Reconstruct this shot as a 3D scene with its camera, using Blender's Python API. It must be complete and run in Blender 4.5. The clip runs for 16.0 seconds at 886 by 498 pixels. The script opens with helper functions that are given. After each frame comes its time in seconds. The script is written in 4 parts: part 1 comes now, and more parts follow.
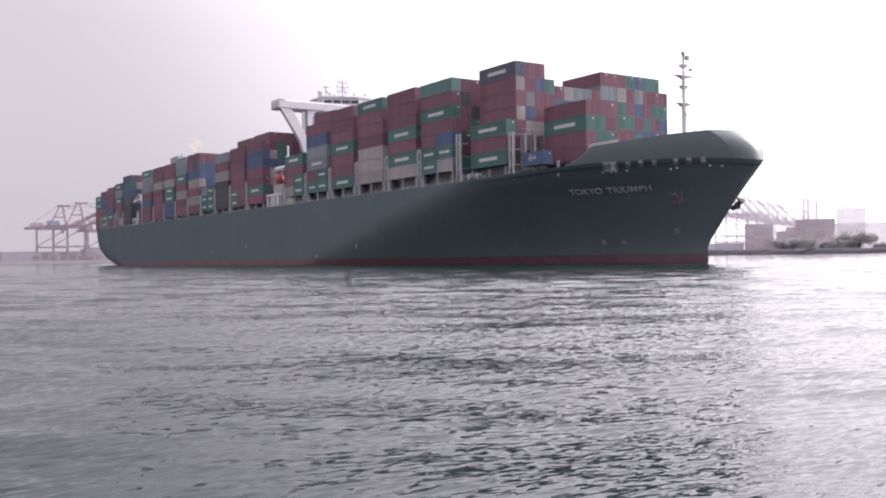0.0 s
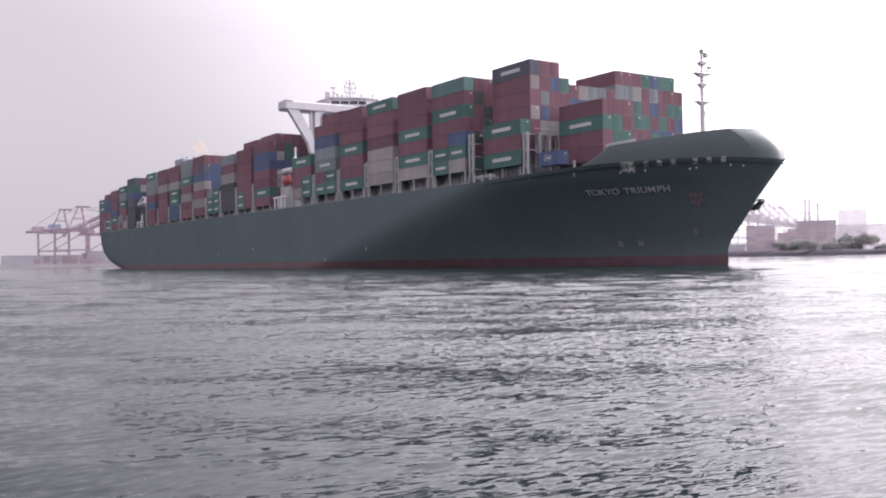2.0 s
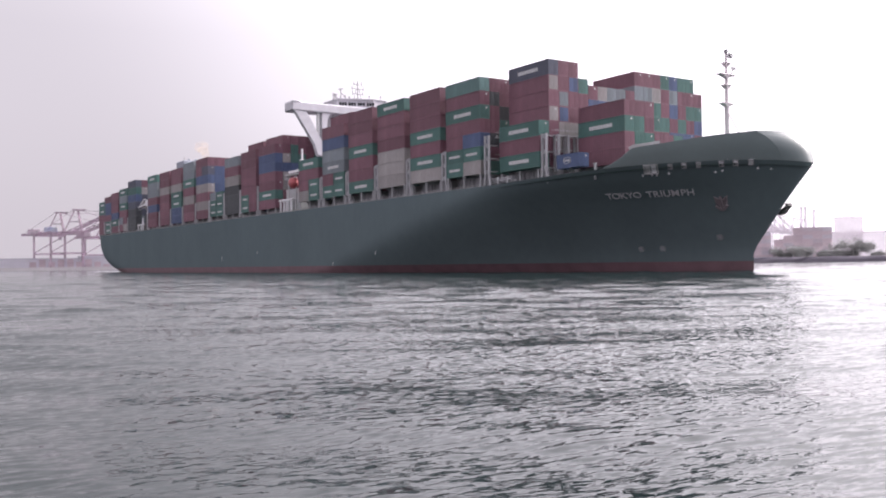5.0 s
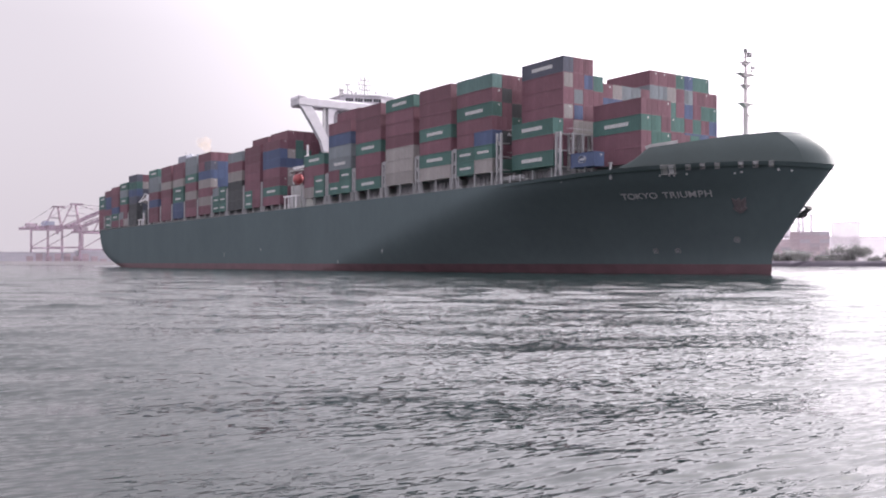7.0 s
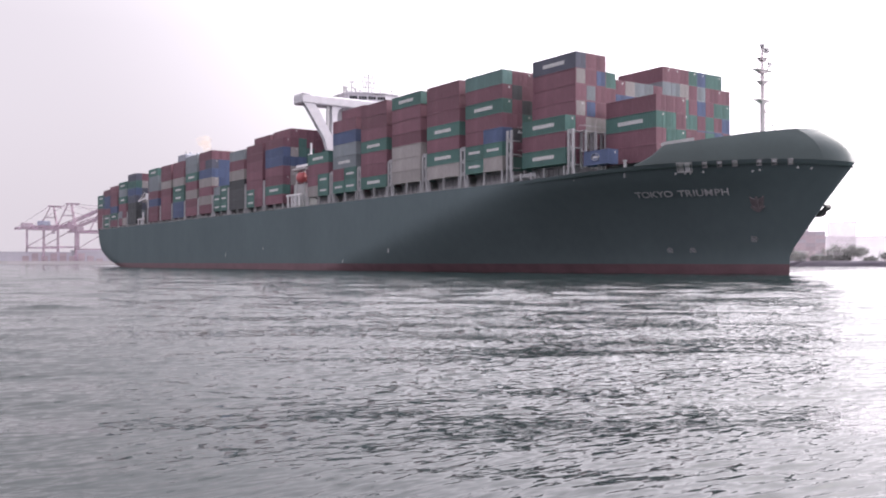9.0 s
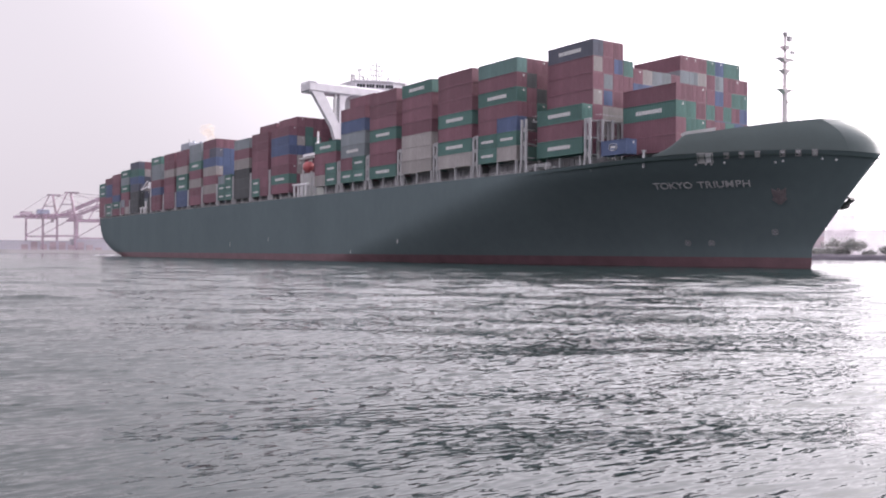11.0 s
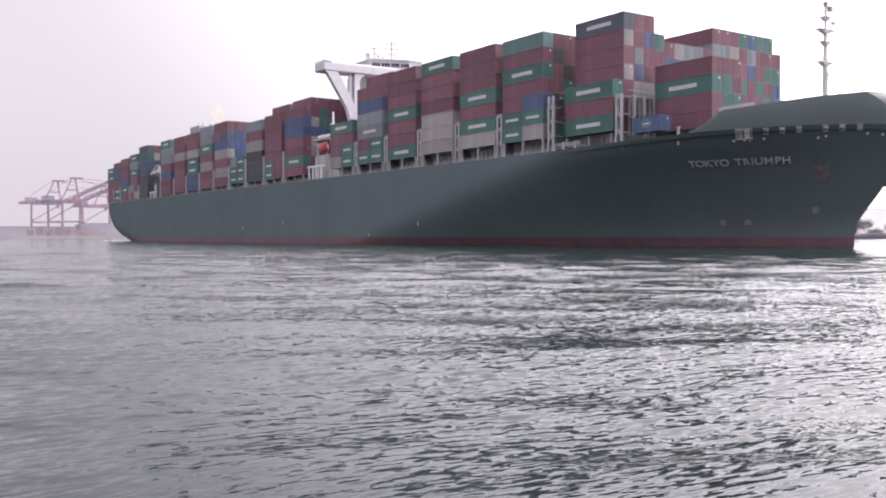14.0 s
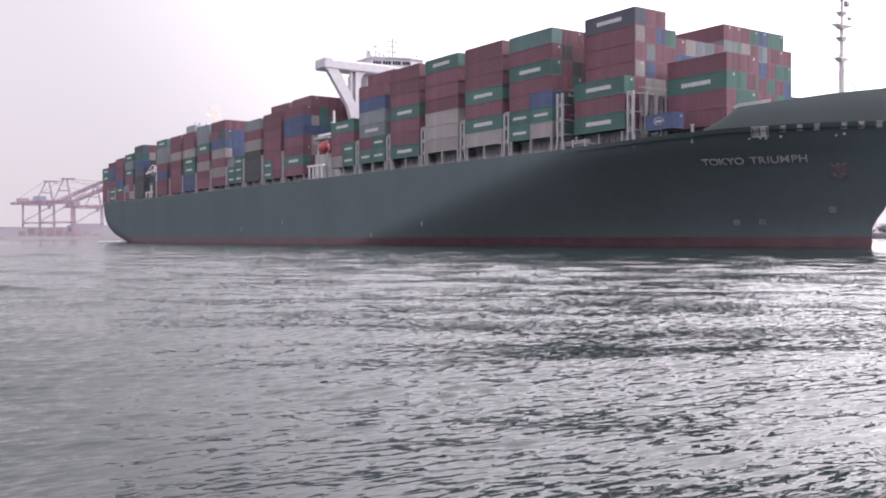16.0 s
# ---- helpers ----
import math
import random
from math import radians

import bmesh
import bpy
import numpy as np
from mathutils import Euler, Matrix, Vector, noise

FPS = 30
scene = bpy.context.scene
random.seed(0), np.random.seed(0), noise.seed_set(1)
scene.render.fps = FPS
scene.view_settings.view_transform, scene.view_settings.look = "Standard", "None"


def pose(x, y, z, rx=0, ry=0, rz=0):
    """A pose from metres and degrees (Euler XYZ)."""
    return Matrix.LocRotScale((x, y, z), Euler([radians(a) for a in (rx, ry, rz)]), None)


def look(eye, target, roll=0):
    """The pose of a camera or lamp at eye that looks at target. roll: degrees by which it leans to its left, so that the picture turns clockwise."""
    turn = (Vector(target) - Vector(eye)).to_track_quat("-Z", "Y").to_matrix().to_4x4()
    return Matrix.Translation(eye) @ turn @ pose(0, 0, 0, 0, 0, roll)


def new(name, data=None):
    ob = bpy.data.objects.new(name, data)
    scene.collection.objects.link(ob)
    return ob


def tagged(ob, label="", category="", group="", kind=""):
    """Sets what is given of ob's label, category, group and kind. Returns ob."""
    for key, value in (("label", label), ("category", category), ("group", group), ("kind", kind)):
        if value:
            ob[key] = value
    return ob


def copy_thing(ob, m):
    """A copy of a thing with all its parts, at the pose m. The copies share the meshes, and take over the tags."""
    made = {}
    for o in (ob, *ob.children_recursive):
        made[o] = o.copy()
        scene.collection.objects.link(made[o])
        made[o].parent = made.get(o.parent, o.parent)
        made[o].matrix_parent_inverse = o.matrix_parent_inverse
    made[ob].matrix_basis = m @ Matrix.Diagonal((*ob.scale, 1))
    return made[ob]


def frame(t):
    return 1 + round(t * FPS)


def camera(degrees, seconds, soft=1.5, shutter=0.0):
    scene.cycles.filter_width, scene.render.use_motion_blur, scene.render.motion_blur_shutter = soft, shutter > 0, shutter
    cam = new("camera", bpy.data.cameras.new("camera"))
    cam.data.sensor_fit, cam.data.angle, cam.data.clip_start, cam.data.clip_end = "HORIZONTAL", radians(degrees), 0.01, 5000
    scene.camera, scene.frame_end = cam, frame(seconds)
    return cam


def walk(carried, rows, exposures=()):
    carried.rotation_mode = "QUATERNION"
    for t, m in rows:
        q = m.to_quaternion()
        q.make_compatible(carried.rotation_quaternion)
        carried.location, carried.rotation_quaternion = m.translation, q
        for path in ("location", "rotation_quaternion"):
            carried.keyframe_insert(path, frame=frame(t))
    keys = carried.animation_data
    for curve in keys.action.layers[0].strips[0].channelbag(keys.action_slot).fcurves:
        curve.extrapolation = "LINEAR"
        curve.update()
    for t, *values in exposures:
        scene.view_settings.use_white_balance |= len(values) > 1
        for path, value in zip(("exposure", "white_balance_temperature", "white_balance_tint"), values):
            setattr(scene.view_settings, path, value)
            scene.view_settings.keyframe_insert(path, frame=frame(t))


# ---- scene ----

# ---------------------------------------------------------------- camera
EYE = (0.0, 0.0, 1.9)
AIM = (
    (0, 56.266, 0.464, -0.836), (0.5, 56.242, 0.483, -0.700), (1, 56.244, 0.538, -0.758), (1.5, 56.295, 0.566, -0.996),
    (2, 56.344, 0.619, -1.008), (2.5, 56.302, 0.733, -0.870), (3, 56.234, 0.764, -0.852), (3.5, 56.191, 0.782, -0.726),
    (4, 56.191, 0.812, -0.985), (6.5, 55.973, 1.013, -0.018), (7, 55.964, 0.884, 0.054), (7.5, 55.947, 0.882, -0.057),
    (8, 55.920, 0.947, 0.011), (8.5, 55.880, 0.993, -0.030), (9, 55.746, 0.871, 0.061), (11.3, 55.814, 0.120, 0.473),
    (11.5, 55.996, -0.125, 0.451), (12, 56.227, -0.392, 0.081), (12.5, 56.286, -0.469, 0.153), (13, 56.241, -0.591, -0.010),
    (13.5, 56.105, -0.710, -0.161), (14, 55.996, -0.781, -0.081), (14.5, 55.955, -0.859, -0.188), (15, 55.884, -0.892, -0.146),
    (15.5, 55.735, -0.843, -0.107), (16, 55.559, -0.764, -0.148),
)


def aim(yaw, pitch, roll):
    """Yaw to the left of +y, pitch up, roll, in degrees."""
    a, b = radians(yaw), radians(pitch)
    way = Vector((-math.sin(a) * math.cos(b), math.cos(a) * math.cos(b), math.sin(b)))
    return look(EYE, Vector(EYE) + way * 100, roll)


cam = camera(51.505, 16.0, soft=2.0)
walk(cam, [(t, aim(y, p, r)) for t, y, p, r in AIM], exposures=((0, 0.06, 6430, 15.0), (4, 0.08, 6430, 15.0), (7, 0.24, 6470, 14.8), (9, 0.31, 6460, 14.8), (16, 0.33, 6480, 14.8)))

# ---------------------------------------------------------------- light
SUN_YAW, SUN_UP = -8.0, 36.0
world = bpy.data.worlds.new("hazy_sky")
scene.world = world
world.use_nodes = True
wn, wl = world.node_tree.nodes, world.node_tree.links
wn.clear()
sky = wn.new("ShaderNodeTexSky")
sky.sky_type = "NISHITA"
sky.sun_disc = False
sky.sun_elevation, sky.sun_rotation = radians(SUN_UP), radians(-SUN_YAW)
sky.altitude, sky.air_density, sky.dust_density, sky.ozone_density = 0, 1.0, 8.0, 1.0
pale = wn.new("ShaderNodeHueSaturation")
pale.inputs["Saturation"].default_value = 0.22
haze = wn.new("ShaderNodeMix")
haze.data_type = "RGBA"
haze.inputs["Factor"].default_value = 0.65
haze.inputs["B"].default_value = (8.2, 7.7, 8.3, 1)
back = wn.new("ShaderNodeBackground")
back.inputs["Strength"].default_value = 0.15
wout = wn.new("ShaderNodeOutputWorld")
wl.new(sky.outputs[0], pale.inputs["Color"])
wl.new(pale.outputs[0], haze.inputs["A"])
way_up = wn.new("ShaderNodeTexCoord")
split = wn.new("ShaderNodeSeparateXYZ")
aloft = wn.new("ShaderNodeMapRange")
aloft.inputs["To Min"].default_value, aloft.inputs["To Max"].default_value = 0.84, 1.6
aloft.inputs["From Min"].default_value = 0.24
lift = wn.new("ShaderNodeVectorMath")
lift.operation = "SCALE"
wl.new(way_up.outputs["Generated"], split.inputs[0])
wl.new(split.outputs["Z"], aloft.inputs["Value"])
wl.new(haze.outputs["Result"], lift.inputs[0])
glow = wn.new("ShaderNodeVectorMath")
glow.operation = "DOT_PRODUCT"
glow.inputs[1].default_value = (-math.sin(radians(SUN_YAW)) * math.cos(radians(SUN_UP)), math.cos(radians(SUN_YAW)) * math.cos(radians(SUN_UP)), math.sin(radians(SUN_UP)))
near_sun = wn.new("ShaderNodeMapRange")
near_sun.interpolation_type = "SMOOTHERSTEP"
near_sun.inputs["From Min"].default_value, near_sun.inputs["From Max"].default_value = 0.1, 0.78
near_sun.inputs["To Min"].default_value, near_sun.inputs["To Max"].default_value = 0.86, 2.2
# added fill: the unseen sky behind is brightened to lift the ship's near side
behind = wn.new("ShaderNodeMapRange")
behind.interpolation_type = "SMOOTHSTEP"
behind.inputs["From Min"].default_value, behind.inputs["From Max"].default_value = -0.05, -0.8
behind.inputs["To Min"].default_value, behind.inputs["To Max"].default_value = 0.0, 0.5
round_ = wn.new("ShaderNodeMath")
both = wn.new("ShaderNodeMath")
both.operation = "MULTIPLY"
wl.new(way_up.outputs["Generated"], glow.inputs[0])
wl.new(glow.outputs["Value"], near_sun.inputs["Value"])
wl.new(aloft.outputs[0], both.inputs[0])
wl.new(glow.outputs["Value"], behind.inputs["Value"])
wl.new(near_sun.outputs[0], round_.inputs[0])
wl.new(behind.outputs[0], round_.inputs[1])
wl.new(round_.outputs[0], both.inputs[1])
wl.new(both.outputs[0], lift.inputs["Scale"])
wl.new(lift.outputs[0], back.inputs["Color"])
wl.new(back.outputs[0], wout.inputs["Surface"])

sun = new("sun", bpy.data.lights.new("sun", "SUN"))
sun.data.energy, sun.data.angle, sun.data.color = 2.0, radians(24), (1.0, 0.92, 0.83)
a, b = radians(SUN_YAW), radians(SUN_UP)
sun.matrix_world = look(Vector((-math.sin(a) * math.cos(b), math.cos(a) * math.cos(b), math.sin(b))) * 300, (0, 0, 0))


# ---------------------------------------------------------------- materials
def mat(name, color, rough=0.6, metal=0.0, grain=0.15, scale=0.6, fine=9.0, bump=0.0, random_hue=0.0, spec=0.5, streak=1.0):
    """A painted or bare surface: two scales of tone, uneven gloss and a fine relief."""
    m = bpy.data.materials.new(name)
    m.use_nodes = True
    n, l = m.node_tree.nodes, m.node_tree.links
    p = n["Principled BSDF"]
    p.inputs["Metallic"].default_value = metal
    p.inputs["Specular IOR Level"].default_value = spec
    co = n.new("ShaderNodeTexCoord")
    tone = None
    for size, amount in ((scale, grain), (fine, grain * 0.6)):
        no = n.new("ShaderNodeTexNoise")
        no.inputs["Scale"].default_value, no.inputs["Detail"].default_value = size, 5
        mp = n.new("ShaderNodeMapping")
        mp.inputs["Scale"].default_value = (1, 1, streak)
        l.new(co.outputs["Object"], mp.inputs["Vector"])
        l.new(mp.outputs[0], no.inputs["Vector"])
        mr = n.new("ShaderNodeMapRange")
        mr.inputs["From Min"].default_value, mr.inputs["From Max"].default_value = 0.25, 0.75
        mr.inputs["To Min"].default_value, mr.inputs["To Max"].default_value = 1 - amount, 1 + amount
        l.new(no.outputs["Fac"], mr.inputs["Value"])
        if tone is None:
            tone = mr.outputs[0]
        else:
            mu = n.new("ShaderNodeMath")
            mu.operation = "MULTIPLY"
            l.new(tone, mu.inputs[0])
            l.new(mr.outputs[0], mu.inputs[1])
            tone = mu.outputs[0]
    if random_hue:
        info = n.new("ShaderNodeObjectInfo")
        mr = n.new("ShaderNodeMapRange")
        mr.inputs["To Min"].default_value, mr.inputs["To Max"].default_value = 1 - random_hue, 1 + random_hue
        l.new(info.outputs["Random"], mr.inputs["Value"])
        mu = n.new("ShaderNodeMath")
        mu.operation = "MULTIPLY"
        l.new(tone, mu.inputs[0])
        l.new(mr.outputs[0], mu.inputs[1])
        tone = mu.outputs[0]
    mix = n.new("ShaderNodeVectorMath")
    mix.operation = "SCALE"
    mix.inputs[0].default_value = color
    l.new(tone, mix.inputs["Scale"])
    l.new(mix.outputs[0], p.inputs["Base Color"])
    mr = n.new("ShaderNodeMapRange")
    mr.inputs["To Min"].default_value, mr.inputs["To Max"].default_value = max(rough - 0.12, 0.05), min(rough + 0.12, 1)
    l.new(no.outputs["Fac"], mr.inputs["Value"])
    l.new(mr.outputs[0], p.inputs["Roughness"])
    if bump:
        bu = n.new("ShaderNodeBump")
        bu.inputs["Strength"].default_value, bu.inputs["Distance"].default_value = bump, 0.05
        l.new(no.outputs["Fac"], bu.inputs["Height"])
        l.new(bu.outputs[0], p.inputs["Normal"])
    return m


HULL_GREEN = mat("hull_green_paint", (0.119, 0.152, 0.162), 0.7, spec=0.0, grain=0.06, scale=0.08, fine=0.7, streak=0.5)
SHIELD_GREEN = mat("shield_green_paint", (0.054, 0.076, 0.078), 0.34, spec=0.38, grain=0.06, scale=0.2, fine=1.5)
MAST_GREY = mat("mast_grey", (0.30, 0.29, 0.31), 0.6, grain=0.1)
MAST_PINK = mat("weathered_mast_paint", (0.60, 0.54, 0.57), 0.6, grain=0.12)
FUNNEL_GREY = mat("funnel_blue_grey", (0.24, 0.26, 0.31), 0.6, grain=0.15)
BOOT_RED = mat("boot_topping_red", (0.130, 0.072, 0.086), 0.7, grain=0.2, scale=0.3, fine=3)
DECK_GREEN = mat("deck_green_paint", (0.05, 0.12, 0.09), 0.7)
WHITE = mat("white_ship_paint", (0.70, 0.69, 0.72), 0.45, grain=0.05)
# greyer copy of the ship white, with the backlit shade in its colour
BRIDGE_WHITE = mat("backlit_bridge_paint", (0.50, 0.49, 0.53), 0.5, grain=0.08)
PALE_GREY = mat("pale_grey_steel", (0.42, 0.42, 0.43), 0.55, grain=0.12)
DARK_STEEL = mat("dark_steel", (0.05, 0.05, 0.055), 0.6)
GLASS_DARK = mat("dark_window_glass", (0.02, 0.025, 0.03), 0.08, grain=0.02)
ORANGE = mat("lifeboat_orange", (0.37, 0.075, 0.085), 0.5, grain=0.05)
LETTER = mat("white_lettering", (0.54, 0.54, 0.55), 0.6, grain=0.08)
NAME_PAINT = mat("weathered_name_paint", (0.58, 0.57, 0.60), 0.6, grain=0.12, scale=0.5, fine=3)
# K is no seen paint: it puts the shade of gaps into a box colour
COLORS = {
    "R": (0.171, 0.083, 0.108), "G": (0.068, 0.146, 0.133), "B": (0.076, 0.106, 0.196), "W": (0.272, 0.256, 0.256),
    "L": (0.184, 0.211, 0.234), "D": (0.085, 0.092, 0.124), "T": (0.117, 0.203, 0.198), "O": (0.225, 0.108, 0.090), "K": (0.065, 0.070, 0.077),
}
WORDS = {"R": "maroon red", "G": "green", "B": "blue", "W": "pale grey", "L": "light blue-grey", "D": "dark navy", "T": "pale teal", "O": "rust brown", "K": "shade-black"}
PAINT = {k: mat("container_paint_" + WORDS[k].replace(" ", "_").replace("-", "_"), c, 0.6, grain=0.17, scale=0.45, fine=3.5, random_hue=0.16, streak=0.35, spec=0.35) for k, c in COLORS.items()}


# ---------------------------------------------------------------- mesh helpers
def link_mesh(name, bm, material, parent=None, label="", smooth=False, at=None):
    bmesh.ops.recalc_face_normals(bm, faces=bm.faces)
    me = bpy.data.meshes.new(name)
    bm.to_mesh(me)
    bm.free()
    for mm in material if isinstance(material, (list, tuple)) else (material,):
        me.materials.append(mm)
    if smooth:
        me.polygons.foreach_set("use_smooth", [True] * len(me.polygons))
    ob = new(name, me)
    if at is not None:
        ob.matrix_basis = at
    if parent is not None:
        ob.parent = parent
    if label:
        tagged(ob, label)
    return ob


def part(name, bm, material, parent, label="", smooth=False, at=None):
    return link_mesh(name, bm, material, parent, label, smooth, at)


def box(bm, x0, y0, z0, x1, y1, z1, bevel=0.0, mi=0):
    vs = [bm.verts.new(c) for c in ((x0, y0, z0), (x1, y0, z0), (x1, y1, z0), (x0, y1, z0), (x0, y0, z1), (x1, y0, z1), (x1, y1, z1), (x0, y1, z1))]
    fs = [bm.faces.new([vs[i] for i in q]) for q in ((3, 2, 1, 0), (4, 5, 6, 7), (0, 1, 5, 4), (1, 2, 6, 5), (2, 3, 7, 6), (3, 0, 4, 7))]
    for f_ in fs:
        f_.material_index = mi
    if bevel:
        es = list({e for f_ in fs for e in f_.edges})
        bmesh.ops.bevel(bm, geom=es, offset=bevel, segments=1, affect="EDGES")
    return fs


def beam(bm, p, q, w, d=None, sides=4):
    """A bar from p to q, w by d across."""
    d = d or w
    p, q = Vector(p), Vector(q)
    m = (q - p).to_track_quat("Z", "Y").to_matrix()
    rings = []
    for c in (p, q):
        if sides == 4:
            cs = [(-w / 2, -d / 2), (w / 2, -d / 2), (w / 2, d / 2), (-w / 2, d / 2)]
        else:
            cs = [(w / 2 * math.cos(2 * math.pi * k / sides), d / 2 * math.sin(2 * math.pi * k / sides)) for k in range(sides)]
        rings.append([bm.verts.new(c + m @ Vector((u, v, 0))) for u, v in cs])
    n = len(rings[0])
    for k in range(n):
        bm.faces.new((rings[0][k], rings[0][(k + 1) % n], rings[1][(k + 1) % n], rings[1][k]))
    bm.faces.new(rings[0][::-1])
    bm.faces.new(rings[1])


def empty(name, m=None):
    ob = new(name)
    ob.empty_display_size = 0.5
    if m is not None:
        ob.matrix_basis = m
    return ob


def lerp(table, v):
    xs, ys = zip(*table)
    return float(np.interp(v, xs, ys))


MOVING = []
SHIP_WAY = ((0, -112.93, 133.86), (4, -104.74, 134.09), (8, -96.43, 134.33), (12, -87.99, 134.57), (16, -79.43, 134.80))
SHIP_AT = pose(SHIP_WAY[0][1], SHIP_WAY[0][2], 0)

# ---------------------------------------------------------------- water
WAVE_STEEP = 0.018


def make_water():
    def axis(lo, hi, fine, grow, mid, far):
        """Steps of one size from lo to hi, then ever wider ones on both sides."""
        def out(step, reach, stop):
            vals, v = [], 0.0
            while v < stop:
                step = fine + grow * v if v < reach else step * 1.13
                v += step
                vals.append(v)
            return np.array(vals)

        up, down = out(fine, mid, far), out(fine, 6.0, far)
        return np.concatenate([lo - down[::-1], np.arange(lo, hi, fine), hi + up])

    # u runs with the wind's way, v along the crests
    us = axis(7.0, 31.0, 0.033, 0.0085, 260.0, 4600)
    right = axis(0.0, 11.0, 0.058, 0.024, 150.0, 4600)
    right = right[right > 0.001]
    vs = np.concatenate([-right[::-1], [0.0], right])
    su, sv = np.gradient(us), np.gradient(vs)
    wind = radians(146)
    gu, gv = np.meshgrid(us, vs, indexing="ij")
    gap = np.maximum(su[:, None] + 0 * gv, 0.45 * sv[None, :] + 0 * gu)
    gx = gu * math.cos(wind) + gv * math.sin(wind)
    gy = gu * math.sin(wind) - gv * math.cos(wind)
    rng = np.random.default_rng(5)
    ox, oy, oz = np.zeros_like(gx), np.zeros_like(gx), np.zeros_like(gx)
    # fresher and calmer patches, drawn out along the crests
    gust = np.zeros_like(gx)
    for k in range(9):
        a1, l1 = wind + rng.normal() * 0.5, 2.6 * 1.32 ** k
        gust += np.sin((math.cos(a1) * gx + math.sin(a1) * gy) * 6.283 / l1 + rng.random() * 6.3)
    gust = np.clip(0.92 + 0.27 * gust, 0.35, 1.6)
    # where the mesh is too wide for the short waves, the longer ones carry their slope
    count = 104
    lams = 0.11 * (10.0 / 0.11) ** ((np.arange(count) + rng.random(count)) / count)
    steeps = WAVE_STEEP * np.interp(lams, (0.11, 0.18, 0.32, 0.58, 1.05, 2.1, 4.5, 10.0), (2.2, 2.2, 1.25, 0.55, 0.38, 0.6, 0.62, 0.3))
    held = sum((st * np.clip(lam / (2.2 * gap) - 1, 0, 1)) ** 2 for lam, st in zip(lams, steeps))
    boost = np.sqrt(np.clip((steeps ** 2).sum() / np.maximum(held, 1e-6), 1, 3.6))
    for lam, steep in zip(lams, steeps):
        ang = wind + (0.50 if lam < 0.7 else 0.0) + rng.normal() * (0.24 if lam < 1.5 else 0.34)
        kk = 6.2832 / lam
        amp = steep / kk * np.clip(lam / (2.2 * gap) - 1, 0, 1) * boost
        if lam < 2.0:
            amp = amp * gust
        ph = kk * (math.cos(ang) * gx + math.sin(ang) * gy) + rng.random() * 6.2832
        oz += amp * np.sin(ph)
        lean = 0.95 * amp * np.cos(ph)
        ox += lean * math.cos(ang)
        oy += lean * math.sin(ang)
    nx, ny = gx.shape
    idx = np.arange(nx * ny, dtype=np.int32).reshape(nx, ny)
    quads = np.stack([idx[:-1, :-1], idx[:-1, 1:], idx[1:, 1:], idx[1:, :-1]], -1).reshape(-1)
    me = bpy.data.meshes.new("harbour_water")
    me.vertices.add(nx * ny)
    me.vertices.foreach_set("co", np.stack([gx + ox, gy + oy, oz], -1).astype(np.float32).reshape(-1))
    me.loops.add(len(quads))
    me.loops.foreach_set("vertex_index", quads)
    me.polygons.add(len(quads) // 4)
    me.polygons.foreach_set("loop_start", np.arange(0, len(quads), 4, dtype=np.int32))
    me.update(calc_edges=True)
    me.polygons.foreach_set("use_smooth", [True] * len(me.polygons))
    m = bpy.data.materials.new("harbour_water")
    m.use_nodes = True
    n, l = m.node_tree.nodes, m.node_tree.links
    p = n["Principled BSDF"]
    p.inputs["Base Color"].default_value = (0.012, 0.0195, 0.0195, 1)
    p.inputs["IOR"].default_value = 1.333
    co = n.new("ShaderNodeTexCoord")
    open_water = n.new("ShaderNodeVectorMath")
    open_water.operation = "LENGTH"
    l.new(co.outputs["Object"], open_water.inputs[0])
    choppy = n.new("ShaderNodeMapRange")
    choppy.inputs["From Min"].default_value, choppy.inputs["From Max"].default_value = 30.0, 140.0
    choppy.inputs["To Min"].default_value, choppy.inputs["To Max"].default_value = 0.012, 0.10
    l.new(open_water.outputs["Value"], choppy.inputs["Value"])
    calm = n.new("ShaderNodeTexNoise")
    calm.inputs["Scale"].default_value, calm.inputs["Detail"].default_value = 0.22, 2.0
    drawn = n.new("ShaderNodeMapping")
    drawn.vector_type = "TEXTURE"
    drawn.inputs["Rotation"].default_value = (0, 0, radians(150))
    drawn.inputs["Scale"].default_value = (0.6, 1.5, 1.0)
    l.new(co.outputs["Object"], drawn.inputs["Vector"])
    l.new(drawn.outputs[0], calm.inputs["Vector"])
    gust = n.new("ShaderNodeMapRange")
    gust.inputs["From Min"].default_value, gust.inputs["From Max"].default_value = 0.35, 0.65
    gust.inputs["To Min"].default_value, gust.inputs["To Max"].default_value = 0.62, 1.2
    l.new(calm.outputs["Fac"], gust.inputs["Value"])
    slope = None
    for along, across, weight, turn in ((0.024, 0.11, 0.32, 180), (0.042, 0.20, 0.50, 171), (0.07, 0.34, 0.46, 183), (0.16, 0.7, 0.24, 158)):
        mp = n.new("ShaderNodeMapping")
        mp.vector_type = "TEXTURE"
        mp.inputs["Rotation"].default_value = (0, 0, radians(turn))
        mp.inputs["Scale"].default_value = (along, across, 1.0)
        no = n.new("ShaderNodeTexNoise")
        no.inputs["Scale"].default_value, no.inputs["Detail"].default_value = 1.0, 0.0
        no.inputs["Distortion"].default_value = 0.25
        l.new(co.outputs["Object"], mp.inputs["Vector"])
        l.new(mp.outputs[0], no.inputs["Vector"])
        tilt = n.new("ShaderNodeVectorMath")
        tilt.operation = "MULTIPLY_ADD"
        sx, sy = weight * math.cos(radians(turn)), weight * math.sin(radians(turn))
        tilt.inputs[1].default_value = (sx, sy, 0)
